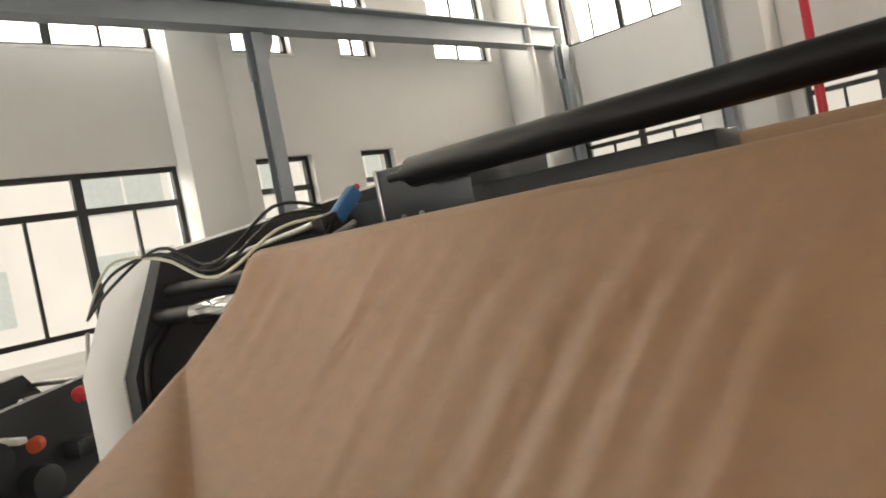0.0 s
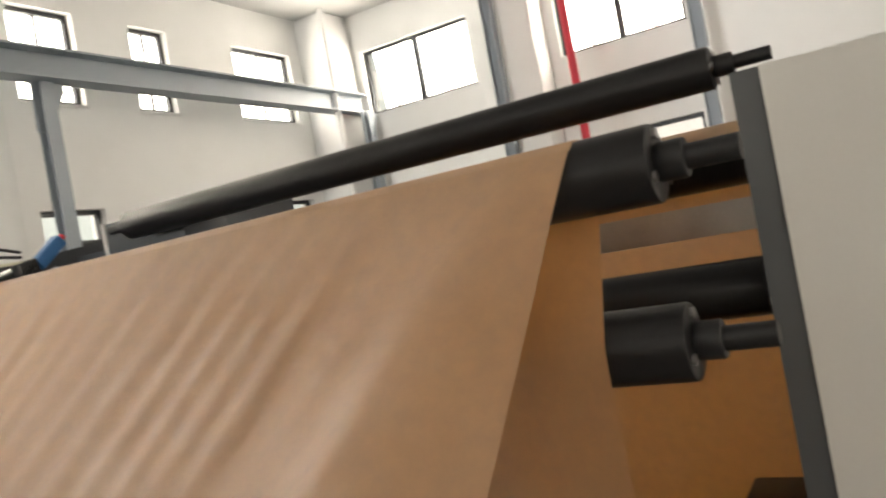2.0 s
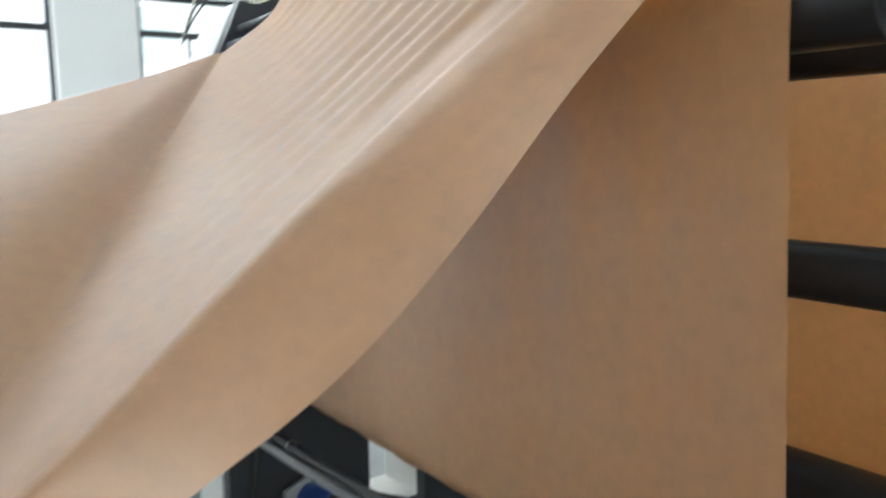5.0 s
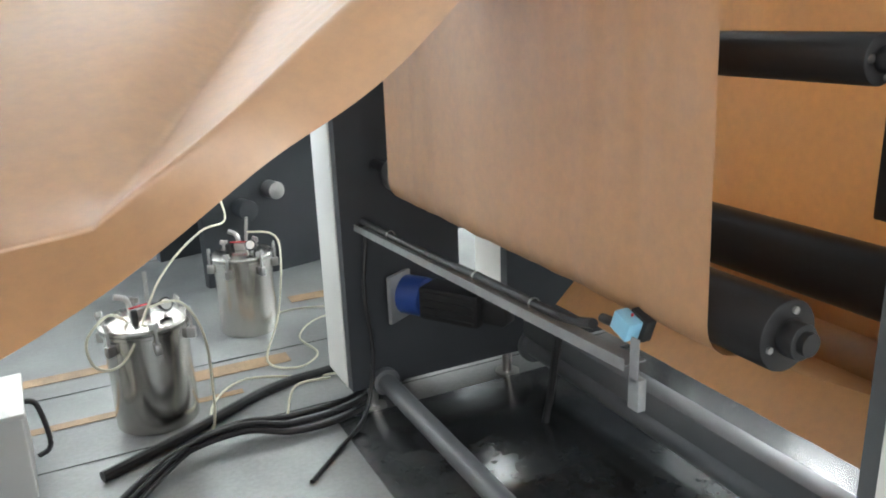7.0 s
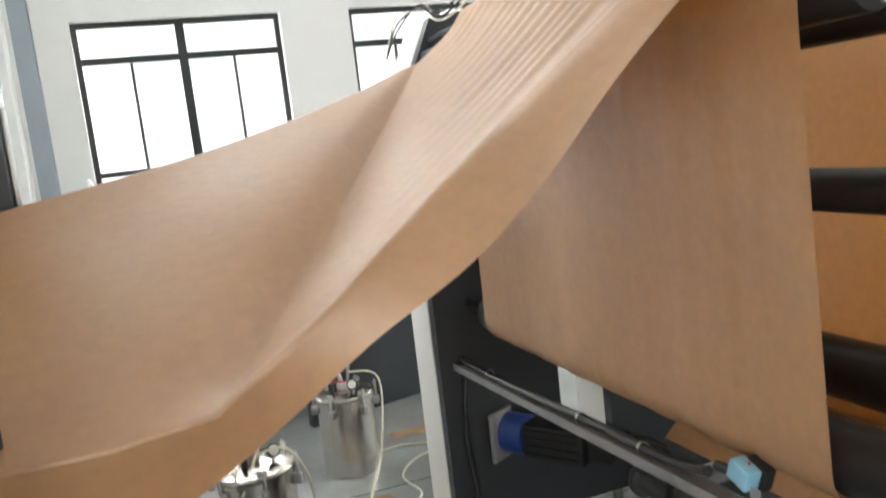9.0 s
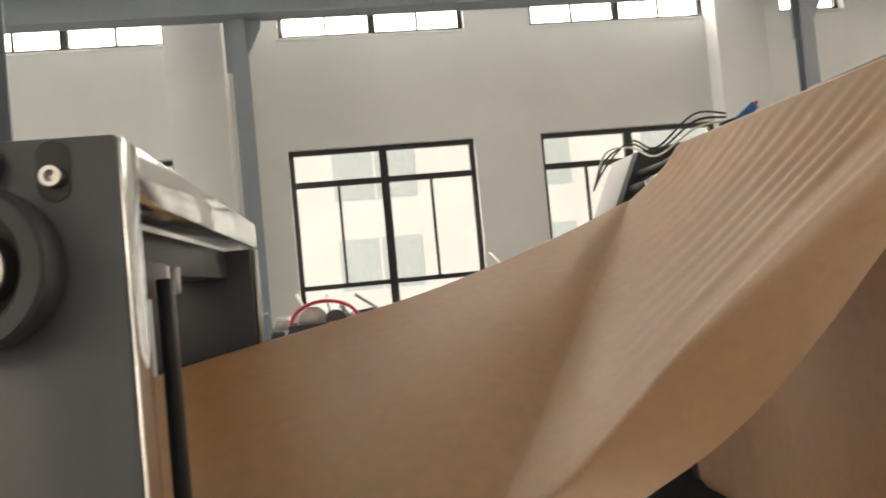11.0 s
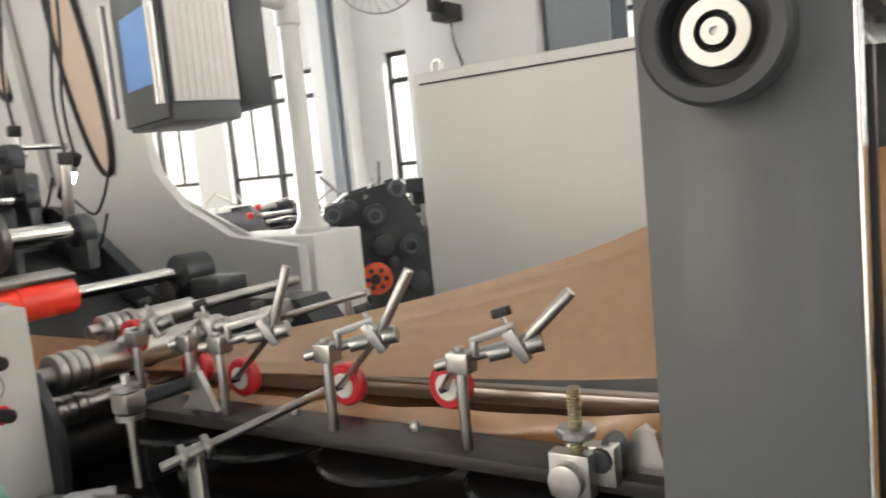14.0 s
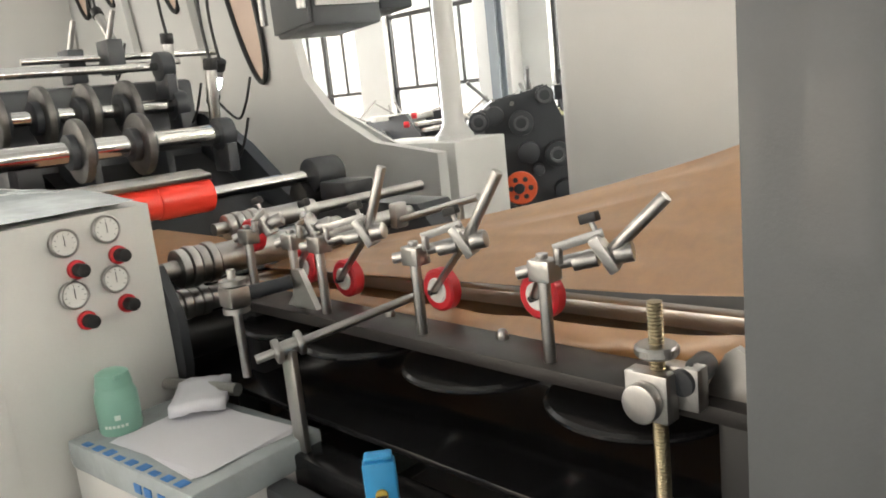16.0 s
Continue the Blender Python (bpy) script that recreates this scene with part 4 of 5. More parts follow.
part("screw", add_rod(B(), (0, 0, -0.10), (0, 0, 0.10), 0.008, 18, None, 0.001), STEEL, jack2)
for z in (0.02, 0.07):
    part("thumb_wheel", lathe(B(), [(0.008, z), (0.024, z + 0.002), (0.024, z + 0.012), (0.008, z + 0.014)], 32), STEEL, jack2)
part("block", add_box(B(), (-0.022, -0.02, 0.034), (0.022, 0.02, 0.07), 0.003), STEEL, jack2)
part("pivot_shaft", add_rod(B(), (0.0, 0.02, 0.05), (0.03, 0.10, 0.055), 0.013, 18), DARK, jack2)
part("ear", prism(B(), [(-0.03, -0.02), (0.06, -0.02), (0.02, 0.05), (0.0, 0.05), (-0.01, 0.0)], 0.012, pose(0.04, 0.1, 0.03)), STEEL, jack2)

hold = thing("rod_holder", "flat steel upright holding a long slanting steel rod", "rod holder", "", (-0.93, 0.74, 0.815))
part("upright", add_box(B(), (-0.016, -0.006, 0.05), (0.016, 0.006, 0.29), 0.002), STEEL, hold)
start, way = Vector((-0.0195, -0.049, 0.284)), Vector((0.354, 0.895, 0.17)).normalized()
part("rod", add_rod(B(), start, start + way * 0.29, 0.0075, 18, None, 0.001), STEEL, hold)
part("boss", add_rod(B(), start + way * 0.034, start + way * 0.078, 0.0125, 22, None, 0.002), STEEL, hold)
for a in (0.030, 0.068):
    part("ring", add_rod(B(), start + way * a, start + way * (a + 0.012), 0.0205, 28, None, 0.003), STEEL, hold)

# ---- control pedestal, table and what lies on it ----
ped = thing("control_pedestal", "cream control pedestal with four pressure gauges and knobs", "control cabinet", "", (-1.275, 0.0, 0.0), turn=6)
part("body", prism(B(), [(-0.72, 0.0), (0.0, 0.0), (0.0, 1.33), (-0.20, 1.35), (-0.72, 1.36)], 0.56, pose(0, 0.18, 0)), CREAM, ped)
part("door_line", add_box(B(), (0.0, 0.20, 0.02), (0.003, 0.42, 1.14), 0.001), CREAM, ped)
part("side_skirt", prism(B(), [(-0.5, 0.9), (0.0, 0.9), (0.03, 1.0), (0.03, 1.10), (-0.02, 1.2), (-0.5, 1.2)], 0.02, pose(0, 0.742, 0)), DARK, ped)
bm = B()
rows = 14
for i in range(rows):
    for j in range(rows):
        bm.verts.new((-0.6 + 0.61 * i / (rows - 1), 0.17 + 0.54 * j / (rows - 1), 1.362 + 0.006 * noise.noise(Vector((i * 0.9, j * 0.9, 3))) - 0.02 * max(0, (i - 9) / 4)))
bm.verts.ensure_lookup_table()
for i in range(rows - 1):
    for j in range(rows - 1):
        bm.faces.new([bm.verts[k] for k in (i * rows + j, i * rows + j + 1, (i + 1) * rows + j + 1, (i + 1) * rows + j)])
part("film_cover", bm, FILM, ped, "wrinkled protective film")
part("guard_fin", prism(B(), [(-0.75, 1.36), (-0.22, 1.36), (-0.62, 1.72), (-0.75, 1.78)], 0.03, pose(0, 0.40, 0)), CREAM, ped, "sloping cream fin with film print")
part("print_mark", add_box(B(), (-0.40, 0.395, 1.385), (-0.32, 0.399, 1.393)), INK, ped)
for y, z in ((0.565, 1.290), (0.645, 1.299), (0.565, 1.195), (0.645, 1.205)):
    g = part("gauge", lathe(B(), [(0.0225, 0.0), (0.0265, 0.004), (0.0265, 0.012), (0.0245, 0.014), (0.0225, 0.011), (0.001, 0.0105)], 36, Matrix.Translation((0.001, y, z)) @ Matrix.Rotation(radians(90), 4, "Y")), STEEL, ped, "round steel pressure gauge")
    part("dial", lathe(B(), [(0.001, 0.0), (0.0215, 0.0), (0.0215, 0.0005), (0.001, 0.0006)], 32, Matrix.Translation((0.0126, y, z)) @ Matrix.Rotation(radians(90), 4, "Y")), DIAL, g)
    part("needle", add_box(B(), (0.0133, y - 0.0007, z - 0.006), (0.0138, y + 0.0007, z + 0.013)), BLACK, g)
    for k in range(9):
        a = radians(-130 + k * 32.5)
        part("tick", add_box(B(), (0.0132, -0.0004, 0.016), (0.0136, 0.0004, 0.019), 0, Matrix.Translation((0, y, z)) @ Matrix.Rotation(a, 4, "X")), BLACK, g)
    kz = z - 0.052
    k = part("regulator_knob", add_rod(B(), (0.0, y + 0.016, kz), (0.034, y + 0.016, kz), 0.0125, 24, None, 0.003), BLACK, ped, "black regulator knob with a red ring")
    part("ring", add_rod(B(), (0.0, y + 0.016, kz), (0.010, y + 0.016, kz), 0.0175, 24, None, 0.002), REDRUB, k)

side = thing("side_table", "cream metal side box with film-wrapped top", "side table", "", (-1.10, 0.60, 0.0), turn=6)
part("body", add_box(B(), (-0.205, -0.085, 0.0), (0.18, 0.16, 0.945), 0.008), CREAM, side)
part("film_top", add_box(B(), (-0.207, -0.088, 0.90), (0.184, 0.164, 0.951), 0.006), FILM, side, "wrinkled protective film")
for x in (0.02, 0.05, 0.09, 0.12, 0.15):
    part("print_mark", add_box(B(), (x, -0.0905, 0.915), (x + 0.02, -0.0885, 0.93)), INK, side)
for k in range(9):
    part("print_mark", add_box(B(), (-0.16 + k * 0.036, -0.082, 0.951), (-0.14 + k * 0.036, -0.070 + 0.003 * (k % 3), 0.9525)), INK, side)
mug = thing("thermos_mug", "mint green thermos mug with pale print", "mug", "", (-1.255, 0.575, 0.951))
mug.scale = (1, 1, 0.88)
part("body", lathe(B(), [(0.001, 0.0), (0.034, 0.0), (0.037, 0.006), (0.037, 0.06), (0.036, 0.08), (0.031, 0.092), (0.031, 0.096)], 36), MINT, mug)
part("lid", lathe(B(), [(0.0315, 0.096), (0.032, 0.10), (0.028, 0.122), (0.018, 0.128), (0.001, 0.129)], 32), MINT, mug)
part("spout_notch", add_box(B(), (0.014, -0.008, 0.112), (0.032, 0.008, 0.124), 0.003), MINT, mug)
for k in range(6):
    a = radians(-60 + k * 11)
    part("print_mark", add_box(B(), (0.0368, -0.0025, 0.018), (0.0376, 0.0025, 0.024), 0, Matrix.Rotation(a, 4, "Z")), PALETEXT, mug)
part("print_square", add_box(B(), (0.0368, -0.005, 0.034), (0.0376, 0.005, 0.044), 0, Matrix.Rotation(radians(-25), 4, "Z")), PALETEXT, mug)
pad = thing("paper_sheets", "stack of white printed sheets lying on the film", "paper", "", (-1.085, 0.645, 0.952), turn=4)
for k in range(4):
    part("sheet", add_box(B(), (-0.135, -0.092, k * 0.0009), (0.13, 0.092, k * 0.0009 + 0.0006), 0, Matrix.Rotation(radians(k * 2.6 - 3), 4, "Z")), PAPERW, pad)
bm = B()
for i in range(9):
    for j in range(9):
        u, v = i / 8 - 0.5, j / 8 - 0.5
        bm.verts.new((u * 0.12, v * 0.10, 0.018 + 0.02 * (0.25 - u * u - v * v) + 0.05 * max(0, u) + 0.006 * noise.noise(Vector((u * 9, v * 9, 1)))))
bm.verts.ensure_lookup_table()
for i in range(8):
    for j in range(8):
        bm.faces.new([bm.verts[k] for k in (i * 9 + j, i * 9 + j + 1, (i + 1) * 9 + j + 1, (i + 1) * 9 + j)])
pouch = thing("crumpled_pouch", "crumpled pale plastic pouch beside the mug", "pouch", "", (-1.215, 0.715, 0.96), turn=-35)
pouch.rotation_euler.y = radians(14)
pm = part("skin", bm, PAPERW, pouch)
pm.modifiers.new("thickness", "SOLIDIFY").thickness = 0.02
lighter = thing("blue_push_button_box", "blue plastic pendant switch with a yellow round knob", "switch", "", (-0.65, 0.68, 0.85), turn=50)
part("body", add_box(B(), (-0.022, -0.014, 0.0), (0.022, 0.014, 0.17), 0.006), BLUEP, lighter)
part("cap", add_box(B(), (-0.019, -0.011, 0.17), (0.019, 0.011, 0.178), 0.004), BLUEP, lighter)
part("knob", add_rod(B(), (0, -0.014, 0.125), (0, -0.02, 0.125), 0.0085, 20, None, 0.001), BRASS, lighter)
part("knob_slot", add_box(B(), (-0.007, -0.0215, 0.1235), (0.007, -0.0195, 0.1265)), BLACK, lighter)
rag = thing("folded_film", "crumpled translucent film on the deck", "film", "", (-0.40, 0.60, 0.851))
bm = B()
for i in range(12):
    for j in range(9):
        u, v = i / 11 - 0.5, j / 8 - 0.5
        bm.verts.new((u * 0.25, v * 0.16, 0.02 + 0.035 * abs(noise.noise(Vector((u * 5, v * 5, 8))))))
bm.verts.ensure_lookup_table()
for i in range(11):
    for j in range(8):
        bm.faces.new([bm.verts[k] for k in (i * 9 + j, i * 9 + j + 1, (i + 1) * 9 + j + 1, (i + 1) * 9 + j)])
fm = part("sheet", bm, FILM, rag)
fm.modifiers.new("thickness", "SOLIDIFY").thickness = 0.02

# ---- electric cabinet behind the web ----
cab = thing("electric_cabinet", "cream white steel electric cabinet with lifting eyes", "cabinet", "", (-1.64, 2.45, 0.0))
part("body", add_box(B(), (0, 0, 0.06), (1.3, 0.5, 1.86), 0.01), CREAM, cab)
part("plinth", add_box(B(), (0.02, 0.02, 0.0), (1.28, 0.48, 0.06)), DARK, cab)
part("door", add_box(B(), (0.03, -0.018, 0.10), (1.27, -0.001, 1.81), 0.006), CREAM, cab)
part("seam", add_box(B(), (0.03, -0.004, 1.815), (1.27, -0.001, 1.822)), BLACK, cab)
part("lifting_eye", lathe(B(), [(0.018, -0.005), (0.027, -0.005), (0.027, 0.005), (0.018, 0.005)], 24, Matrix.Translation((0.05, 0.1, 1.89)) @ R), STEEL, cab)

# ---- converter behind the pedestal ----
conv = thing("bag_former", "cream bag forming machine with oval guard windows", "machine", "", (0, 0, 0))
part("far_guard", prism(B(), [(-9.5, 0.0), (-2.5, 0.0), (-2.5, 1.20), (-2.95, 1.26), (-3.28, 1.42), (-3.48, 1.62), (-3.58, 2.0), (-3.5, 3.3), (-9.5, 3.3)], 0.06, pose(0, 2.62, 0)), CREAM, conv, "curved cream side guard")
for x, z, h in ((-4.02, 2.32, 1.35), (-4.92, 2.76, 1.2), (-5.85, 2.88, 1.1), (-6.35, 2.86, 1.1)):
    out = [(0.14 * math.cos(a) - 0.16 * math.sin(a), h / 2 * math.sin(a)) for a in [2 * math.pi * k / 40 for k in range(40)]]
    w = part("oval_window", prism(B(), out, 0.012, pose(x, 2.606, z)), PINK, conv, "salmon backed oval guard window")
    part("rubber_trim", sweep(B(), [(x + a * 1.03, 2.60, z + b * 1.02) for a, b in out[::2] + out[:1]], 0.016, 6, 2), BLACK, w)
part("base_box", add_box(B(), (-3.6, 3.0, 0.0), (-2.76, 3.4, 1.212), 0.01), CREAM, conv, "cream base box")
part("base_top", add_box(B(), (-4.6, 2.7, 1.13), (-2.93, 2.995, 1.185), 0.006), FILM, conv, "film covered ledge")
part("base_front", add_box(B(), (-4.6, 2.72, 0.0), (-2.95, 2.98, 1.128), 0.006), CREAM, conv)
part("inner_plate", prism(B(), [(-5.2, 0.0), (-1.6, 0.0), (-1.55, 1.0), (-1.62, 1.12), (-1.95, 1.08), (-2.25, 1.185), (-2.5, 1.36), (-2.75, 1.49), (-3.2, 1.53), (-5.2, 1.56)], 0.05, pose(0, 1.62, 0)), DARK, conv, "dark grey inner side plate")
part("near_plate", prism(B(), [(-5.2, 0.0), (-2.0, 0.0), (-2.0, 1.05), (-2.3, 1.2), (-5.2, 1.3)], 0.04, pose(0, 0.5, 0)), CREAM, conv)


def cutter_shaft(x, z, y0, y1, r, discs, rd, label):
    o = thing("disc_shaft", label, "shaft", "disc shafts", (x, 0, z))
    part("shaft", add_rod(B(), (0, y0, 0), (0, y1, 0), r, 28, None, 0.003), CHROME, o)
    part("bearing", add_rod(B(), (0, y1, 0), (0, y1 + 0.05, 0), 0.052, 28, None, 0.006), DARK, o)
    part("bearing_foot", add_box(B(), (-0.05, y1 + 0.006, -0.12), (0.05, y1 + 0.044, -0.03), 0.006), DARK, o)
    for y in discs:
        d = part("disc", add_rod(B(), (0, y - 0.012, 0), (0, y + 0.012, 0), rd, 44, None, 0.004), WORN, o, "worn steel disc")
        part("hub", add_rod(B(), (0, y - 0.035, 0), (0, y + 0.035, 0), rd * 0.55, 28, None, 0.003), DARK, d)
    return o


# Added panel that keeps the west lamp off the far guard's inner face.
part("end_guard", add_box(B(), (-6.6, 0.54, 0.0), (-6.5, 2.6, 3.2), 0.01), CREAM, conv)
part("core_block", add_box(B(), (-5.0, 0.545, 0.0), (-2.78, 1.61, 1.63), 0.02), DARK, conv, "dark machine core")
part("core_slope", prism(B(), [(-2.8, 0.0), (-2.0, 0.0), (-2.0, 1.0), (-2.8, 1.35)], 0.6, pose(0, 1.0, 0)), BLACK, conv)
cutter_shaft(-2.2, 1.42, 0.54, 1.36, 0.032, (0.93, 1.11), 0.092, "polished steel shaft with two large worn discs")
cutter_shaft(-2.6, 1.53, 0.54, 1.42, 0.024, (0.84, 0.98, 1.12, 1.26), 0.10, "polished steel shaft with four worn discs")
cutter_shaft(-2.62, 1.67, 0.54, 1.40, 0.014, (), 0.1, "thin polished steel tie shaft")
for x, z in ((-4.45, 2.5), (-5.4, 2.75)):
    part("guard_rib", prism(B(), [(-0.05, -0.9), (0.05, -0.9), (-0.28, 0.75), (-0.38, 0.75)], 0.05, pose(x, 2.555, z)), CREAM, conv, "raised cream rib on the guard")
part("gusset", prism(B(), [(-3.55, 1.19), (-2.75, 1.19), (-3.5, 1.52)], 0.02, pose(0, 2.70, 0)), CREAM, conv, "cream gusset plate on the ledge")
for y in (0.80, 1.05, 1.30):
    part("dark_web", add_box(B(), (-2.775, y, 1.0), (-2.45, y + 0.03, 1.42), 0.01), DARK, conv)
red = thing("red_roll", "bright red plastic wrapped roll under a steel blade", "roller", "", (-1.92, 0, 1.265))
part("sleeve", add_rod(B(), (0, 0.62, 0), (0, 1.13, 0), 0.043, 30, None, 0.006), REDWRAP, red)
part("second_sleeve", add_rod(B(), (0, 1.0, 0), (0, 1.16, 0), 0.048, 30, None, 0.008), REDWRAP, red)
part("shaft", add_rod(B(), (0, 0.6, 0), (0, 1.62, 0), 0.02, 20), CHROME, red)
part("flange", add_rod(B(), (0, 1.50, 0), (0, 1.61, 0), 0.055, 32, None, 0.01), DARK, red)
part("blade", add_box(B(), (-0.05, 0.62, 0.05), (0.02, 1.16, 0.065), 0.003, Matrix.Rotation(radians(12), 4, "Y")), STEEL, red)
solid("infeed_sheet", add_box(B(), (-2.3, 0.86, 1.14), (-1.5, 1.16, 1.143)), KRAFT, "brown paper tube running into the machine", "paper web")


def nip_roll(x, z, y0, y1, r, label):
    o = thing("nip_roll", label, "roller", "nip rolls", (x, 0, z))
    part("shell", add_rod(B(), (0, y0 + 0.09, 0), (0, y1, 0), r * 0.8, 30), STEEL, o)
    for k in range(4):
        part("ring", add_rod(B(), (0, y0 + k * 0.022, 0), (0, y0 + 0.018 + k * 0.022, 0), r * (1.0 if k % 2 else 0.94), 32, None, 0.002), STEEL, o)
    part("shaft", add_rod(B(), (0, y0 - 0.03, 0), (0, 1.62, 0), r * 0.45, 20), STEEL, o)
    return o


nip_roll(-1.44, 1.172, 0.81, 1.24, 0.045, "steel nip roll with a ringed collar")
nip_roll(-1.54, 1.222, 0.99, 1.24, 0.032, "smaller steel nip roll with a ringed collar")
nip_roll(-1.48, 1.085, 0.80, 1.24, 0.034, "lower steel nip roll")
blk = thing("drive_housing", "dark grey drive housing beside the nip rolls", "housing", "", (-1.85, 1.48, 0.0))
part("casing", prism(B(), [(-0.16, 0.8), (0.53, 0.8), (0.53, 1.09), (0.44, 1.195), (0.06, 1.195), (-0.16, 1.13)], 0.12, pose(0, 0, 0)), DARK, blk)
part("motor", add_rod(B(), (-0.10, -0.01, 1.20), (-0.10, 0.11, 1.20), 0.05, 24, None, 0.006), BLACK, blk)
part("motor_box", add_box(B(), (0.02, -0.01, 1.196), (0.15, 0.10, 1.252), 0.008), DARK, blk)
lower = thing("lower_rollers", "black rollers and brackets under the nip rolls", "machine", "", (-1.5, 0, 0))
for z, r in ((1.0, 0.045), (0.9, 0.05)):
    part("roller", add_rod(B(), (0, 0.72, z), (0.0, 1.5, z), r, 26, None, 0.004), BLACK, lower)
for y in (0.70, 0.80):
    part("lever", add_box(B(), (-0.02, y, 0.86), (0.30, y + 0.015, 0.89), 0.003), BLACK, lower)
part("shaft", add_rod(B(), (0.12, 0.70, 0.97), (0.34, 0.76, 0.98), 0.012), STEEL, lower)
part("stand", add_box(B(), (-0.06, 0.74, 0.0), (0.06, 0.8, 0.95), 0.004), BLACK, lower)
part("stand_far", add_box(B(), (-0.06, 1.44, 0.0), (0.06, 1.5, 0.95), 0.004), BLACK, lower)


def work_lamp(x, y, z, length, tilt, lit):
    o = thing("work_lamp", "silver tube work lamp hanging on its cable", "work lamp", "work lamps", (x, y, z))
    m = Matrix.Rotation(radians(tilt), 4, "Y")
    part("tube", add_rod(B(), m @ Vector((0, 0, 0)), m @ Vector((0, 0, -length)), 0.02, 20, None, 0.003), STEEL, o)
    for a in (0.0, -length):
        part("cap", add_rod(B(), m @ Vector((0, 0, a + 0.015)), m @ Vector((0, 0, a - 0.025)), 0.024, 20, None, 0.004), BLACK, o)
    if lit:
        part("lit_strip", add_box(B(), (0.012, -0.008, -length + 0.05), (0.024, 0.008, -0.05), 0.001, m), LAMP, o, "glowing white strip")
    part("cable", sweep(B(), [m @ Vector((0, 0, 0.01)), Vector((-0.02, 0, 0.2)), Vector((-0.05, 0.05, 0.5)), Vector((-0.1, 0.1, 1.1))], 0.006), CABLE, o)
    part("loop", sweep(B(), [m @ Vector((0, 0, -length)), Vector((0.03, 0.02, -length - 0.06)), Vector((0.10, 0.02, -length - 0.02)), Vector((0.13, 0.04, -length + 0.08))], 0.005), CABLE, o)
    return o


work_lamp(-2.71, 1.5, 1.78, 0.26, 6, False)
work_lamp(-2.42, 1.5, 1.66, 0.28, 8, False)
work_lamp(-2.50, 1.58, 1.66, 0.14, 35, True)
work_lamp(-3.3, 1.5, 1.95, 0.22, -40, False)
for x, y, z in ((-2.86, 1.2, 1.70), (-2.75, 1.3, 1.72)):
    c = thing("clamp_bracket", "dark steel clamp bracket with a bright rod", "bracket", "clamp brackets", (x, y, z))
    part("block", add_box(B(), (-0.05, -0.03, -0.06), (0.05, 0.03, 0.06), 0.006), DARK, c)
    part("rod", add_rod(B(), (-0.02, -0.3, 0.0), (0.02, 0.4, 0.0), 0.012), CHROME, c)
    part("handle", add_rod(B(), (0, 0, 0.06), (0.03, 0.02, 0.16), 0.01), STEEL, c)

# operator screen on its arm
hmi = thing("operator_panel", "grey operator panel box hanging from a cream arm", "operator panel", "", (-2.74, 2.22, 2.1), turn=-18)
hmi.scale = (0.92, 0.92, 0.88)
part("case", add_box(B(), (-0.30, -0.12, -0.36), (0.30, 0.20, 0.36), 0.015), GREY, hmi)
part("back", add_box(B(), (-0.28, 0.20, -0.30), (0.30, 0.36, 0.36), 0.01), DARK, hmi)
part("ribbed_side", add_box(B(), (0.302, -0.105, -0.27), (0.312, 0.19, 0.34), 0.002), CREAM, hmi, "ribbed pale side panel")
for k in range(9):
    part("rib", add_box(B(), (0.312, -0.10 + k * 0.032, -0.265), (0.316, -0.088 + k * 0.032, 0.335)), CREAM, hmi)
part("bezel", add_box(B(), (-0.29, -0.14, -0.34), (0.29, -0.121, 0.34), 0.006), GREY, hmi)
part("screen", add_box(B(), (-0.18, -0.146, -0.17), (0.18, -0.141, 0.18), 0.001), SCREEN, hmi, "lit blue touch screen")
for x in (-0.33, 0.31):
    part("handle", add_rod(B(), (x, -0.17, -0.28), (x, -0.17, 0.28), 0.02), STEEL, hmi)
arm = thing("panel_arm", "cream tubular swing arm and post for the operator panel", "arm")
part("post", lathe(B(), [(0.105, 0.0), (0.105, 0.025), (0.08, 0.05), (0.06, 0.09), (0.056, 1.12), (0.07, 1.13), (0.07, 1.30), (0.05, 1.32)], 24, pose(-2.95, 3.2, 1.212)), CREAM, arm)
part("boom", add_rod(B(), (-2.95, 3.2, 2.46), (-2.8, 2.2, 2.46), 0.05, 20), CREAM, arm)
part("drop", add_rod(B(), (-2.8, 2.2, 2.40), (-2.8, 2.2, 2.48), 0.045, 20), CREAM, arm)

# interior column beyond the cabinet, with fan and banner
solid("column", add_box(B(), (-2.9, 4.2, 0), (-1.95, 4.7, CEIL - 0.01), 0.01), PLASTER, "white plastered hall column", "column", kind="structure")
st = thing("steel_column", "blue-grey painted steel column beside the white one", "column", "crane columns", (-1.72, 4.4, 0))
bm = add_box(B(), (-0.19, -0.15, 0), (0.19, -0.13, CEIL - 0.42))
add_box(bm, (-0.19, 0.13, 0), (0.19, 0.15, CEIL - 0.42))
add_box(bm, (-0.01, -0.13, 0), (0.01, 0.13, CEIL - 0.42))
part("shaft", bm, CRANE, st)
fan = thing("wall_fan", "black wall fan with a wire cage", "fan", "", (-2.50, 4.0, 2.55))
part("motor", add_rod(B(), (0, 0.0, 0.08), (0, -0.14, 0.06), 0.06, 24, 0.05, 0.01), BLACK, fan)
part("neck", add_box(B(), (-0.03, -0.06, -0.14), (0.03, 0.02, 0.05), 0.01), BLACK, fan)
part("bracket", add_box(B(), (-0.06, 0.02, -0.18), (0.06, 0.2, -0.08), 0.008), BLACK, fan)
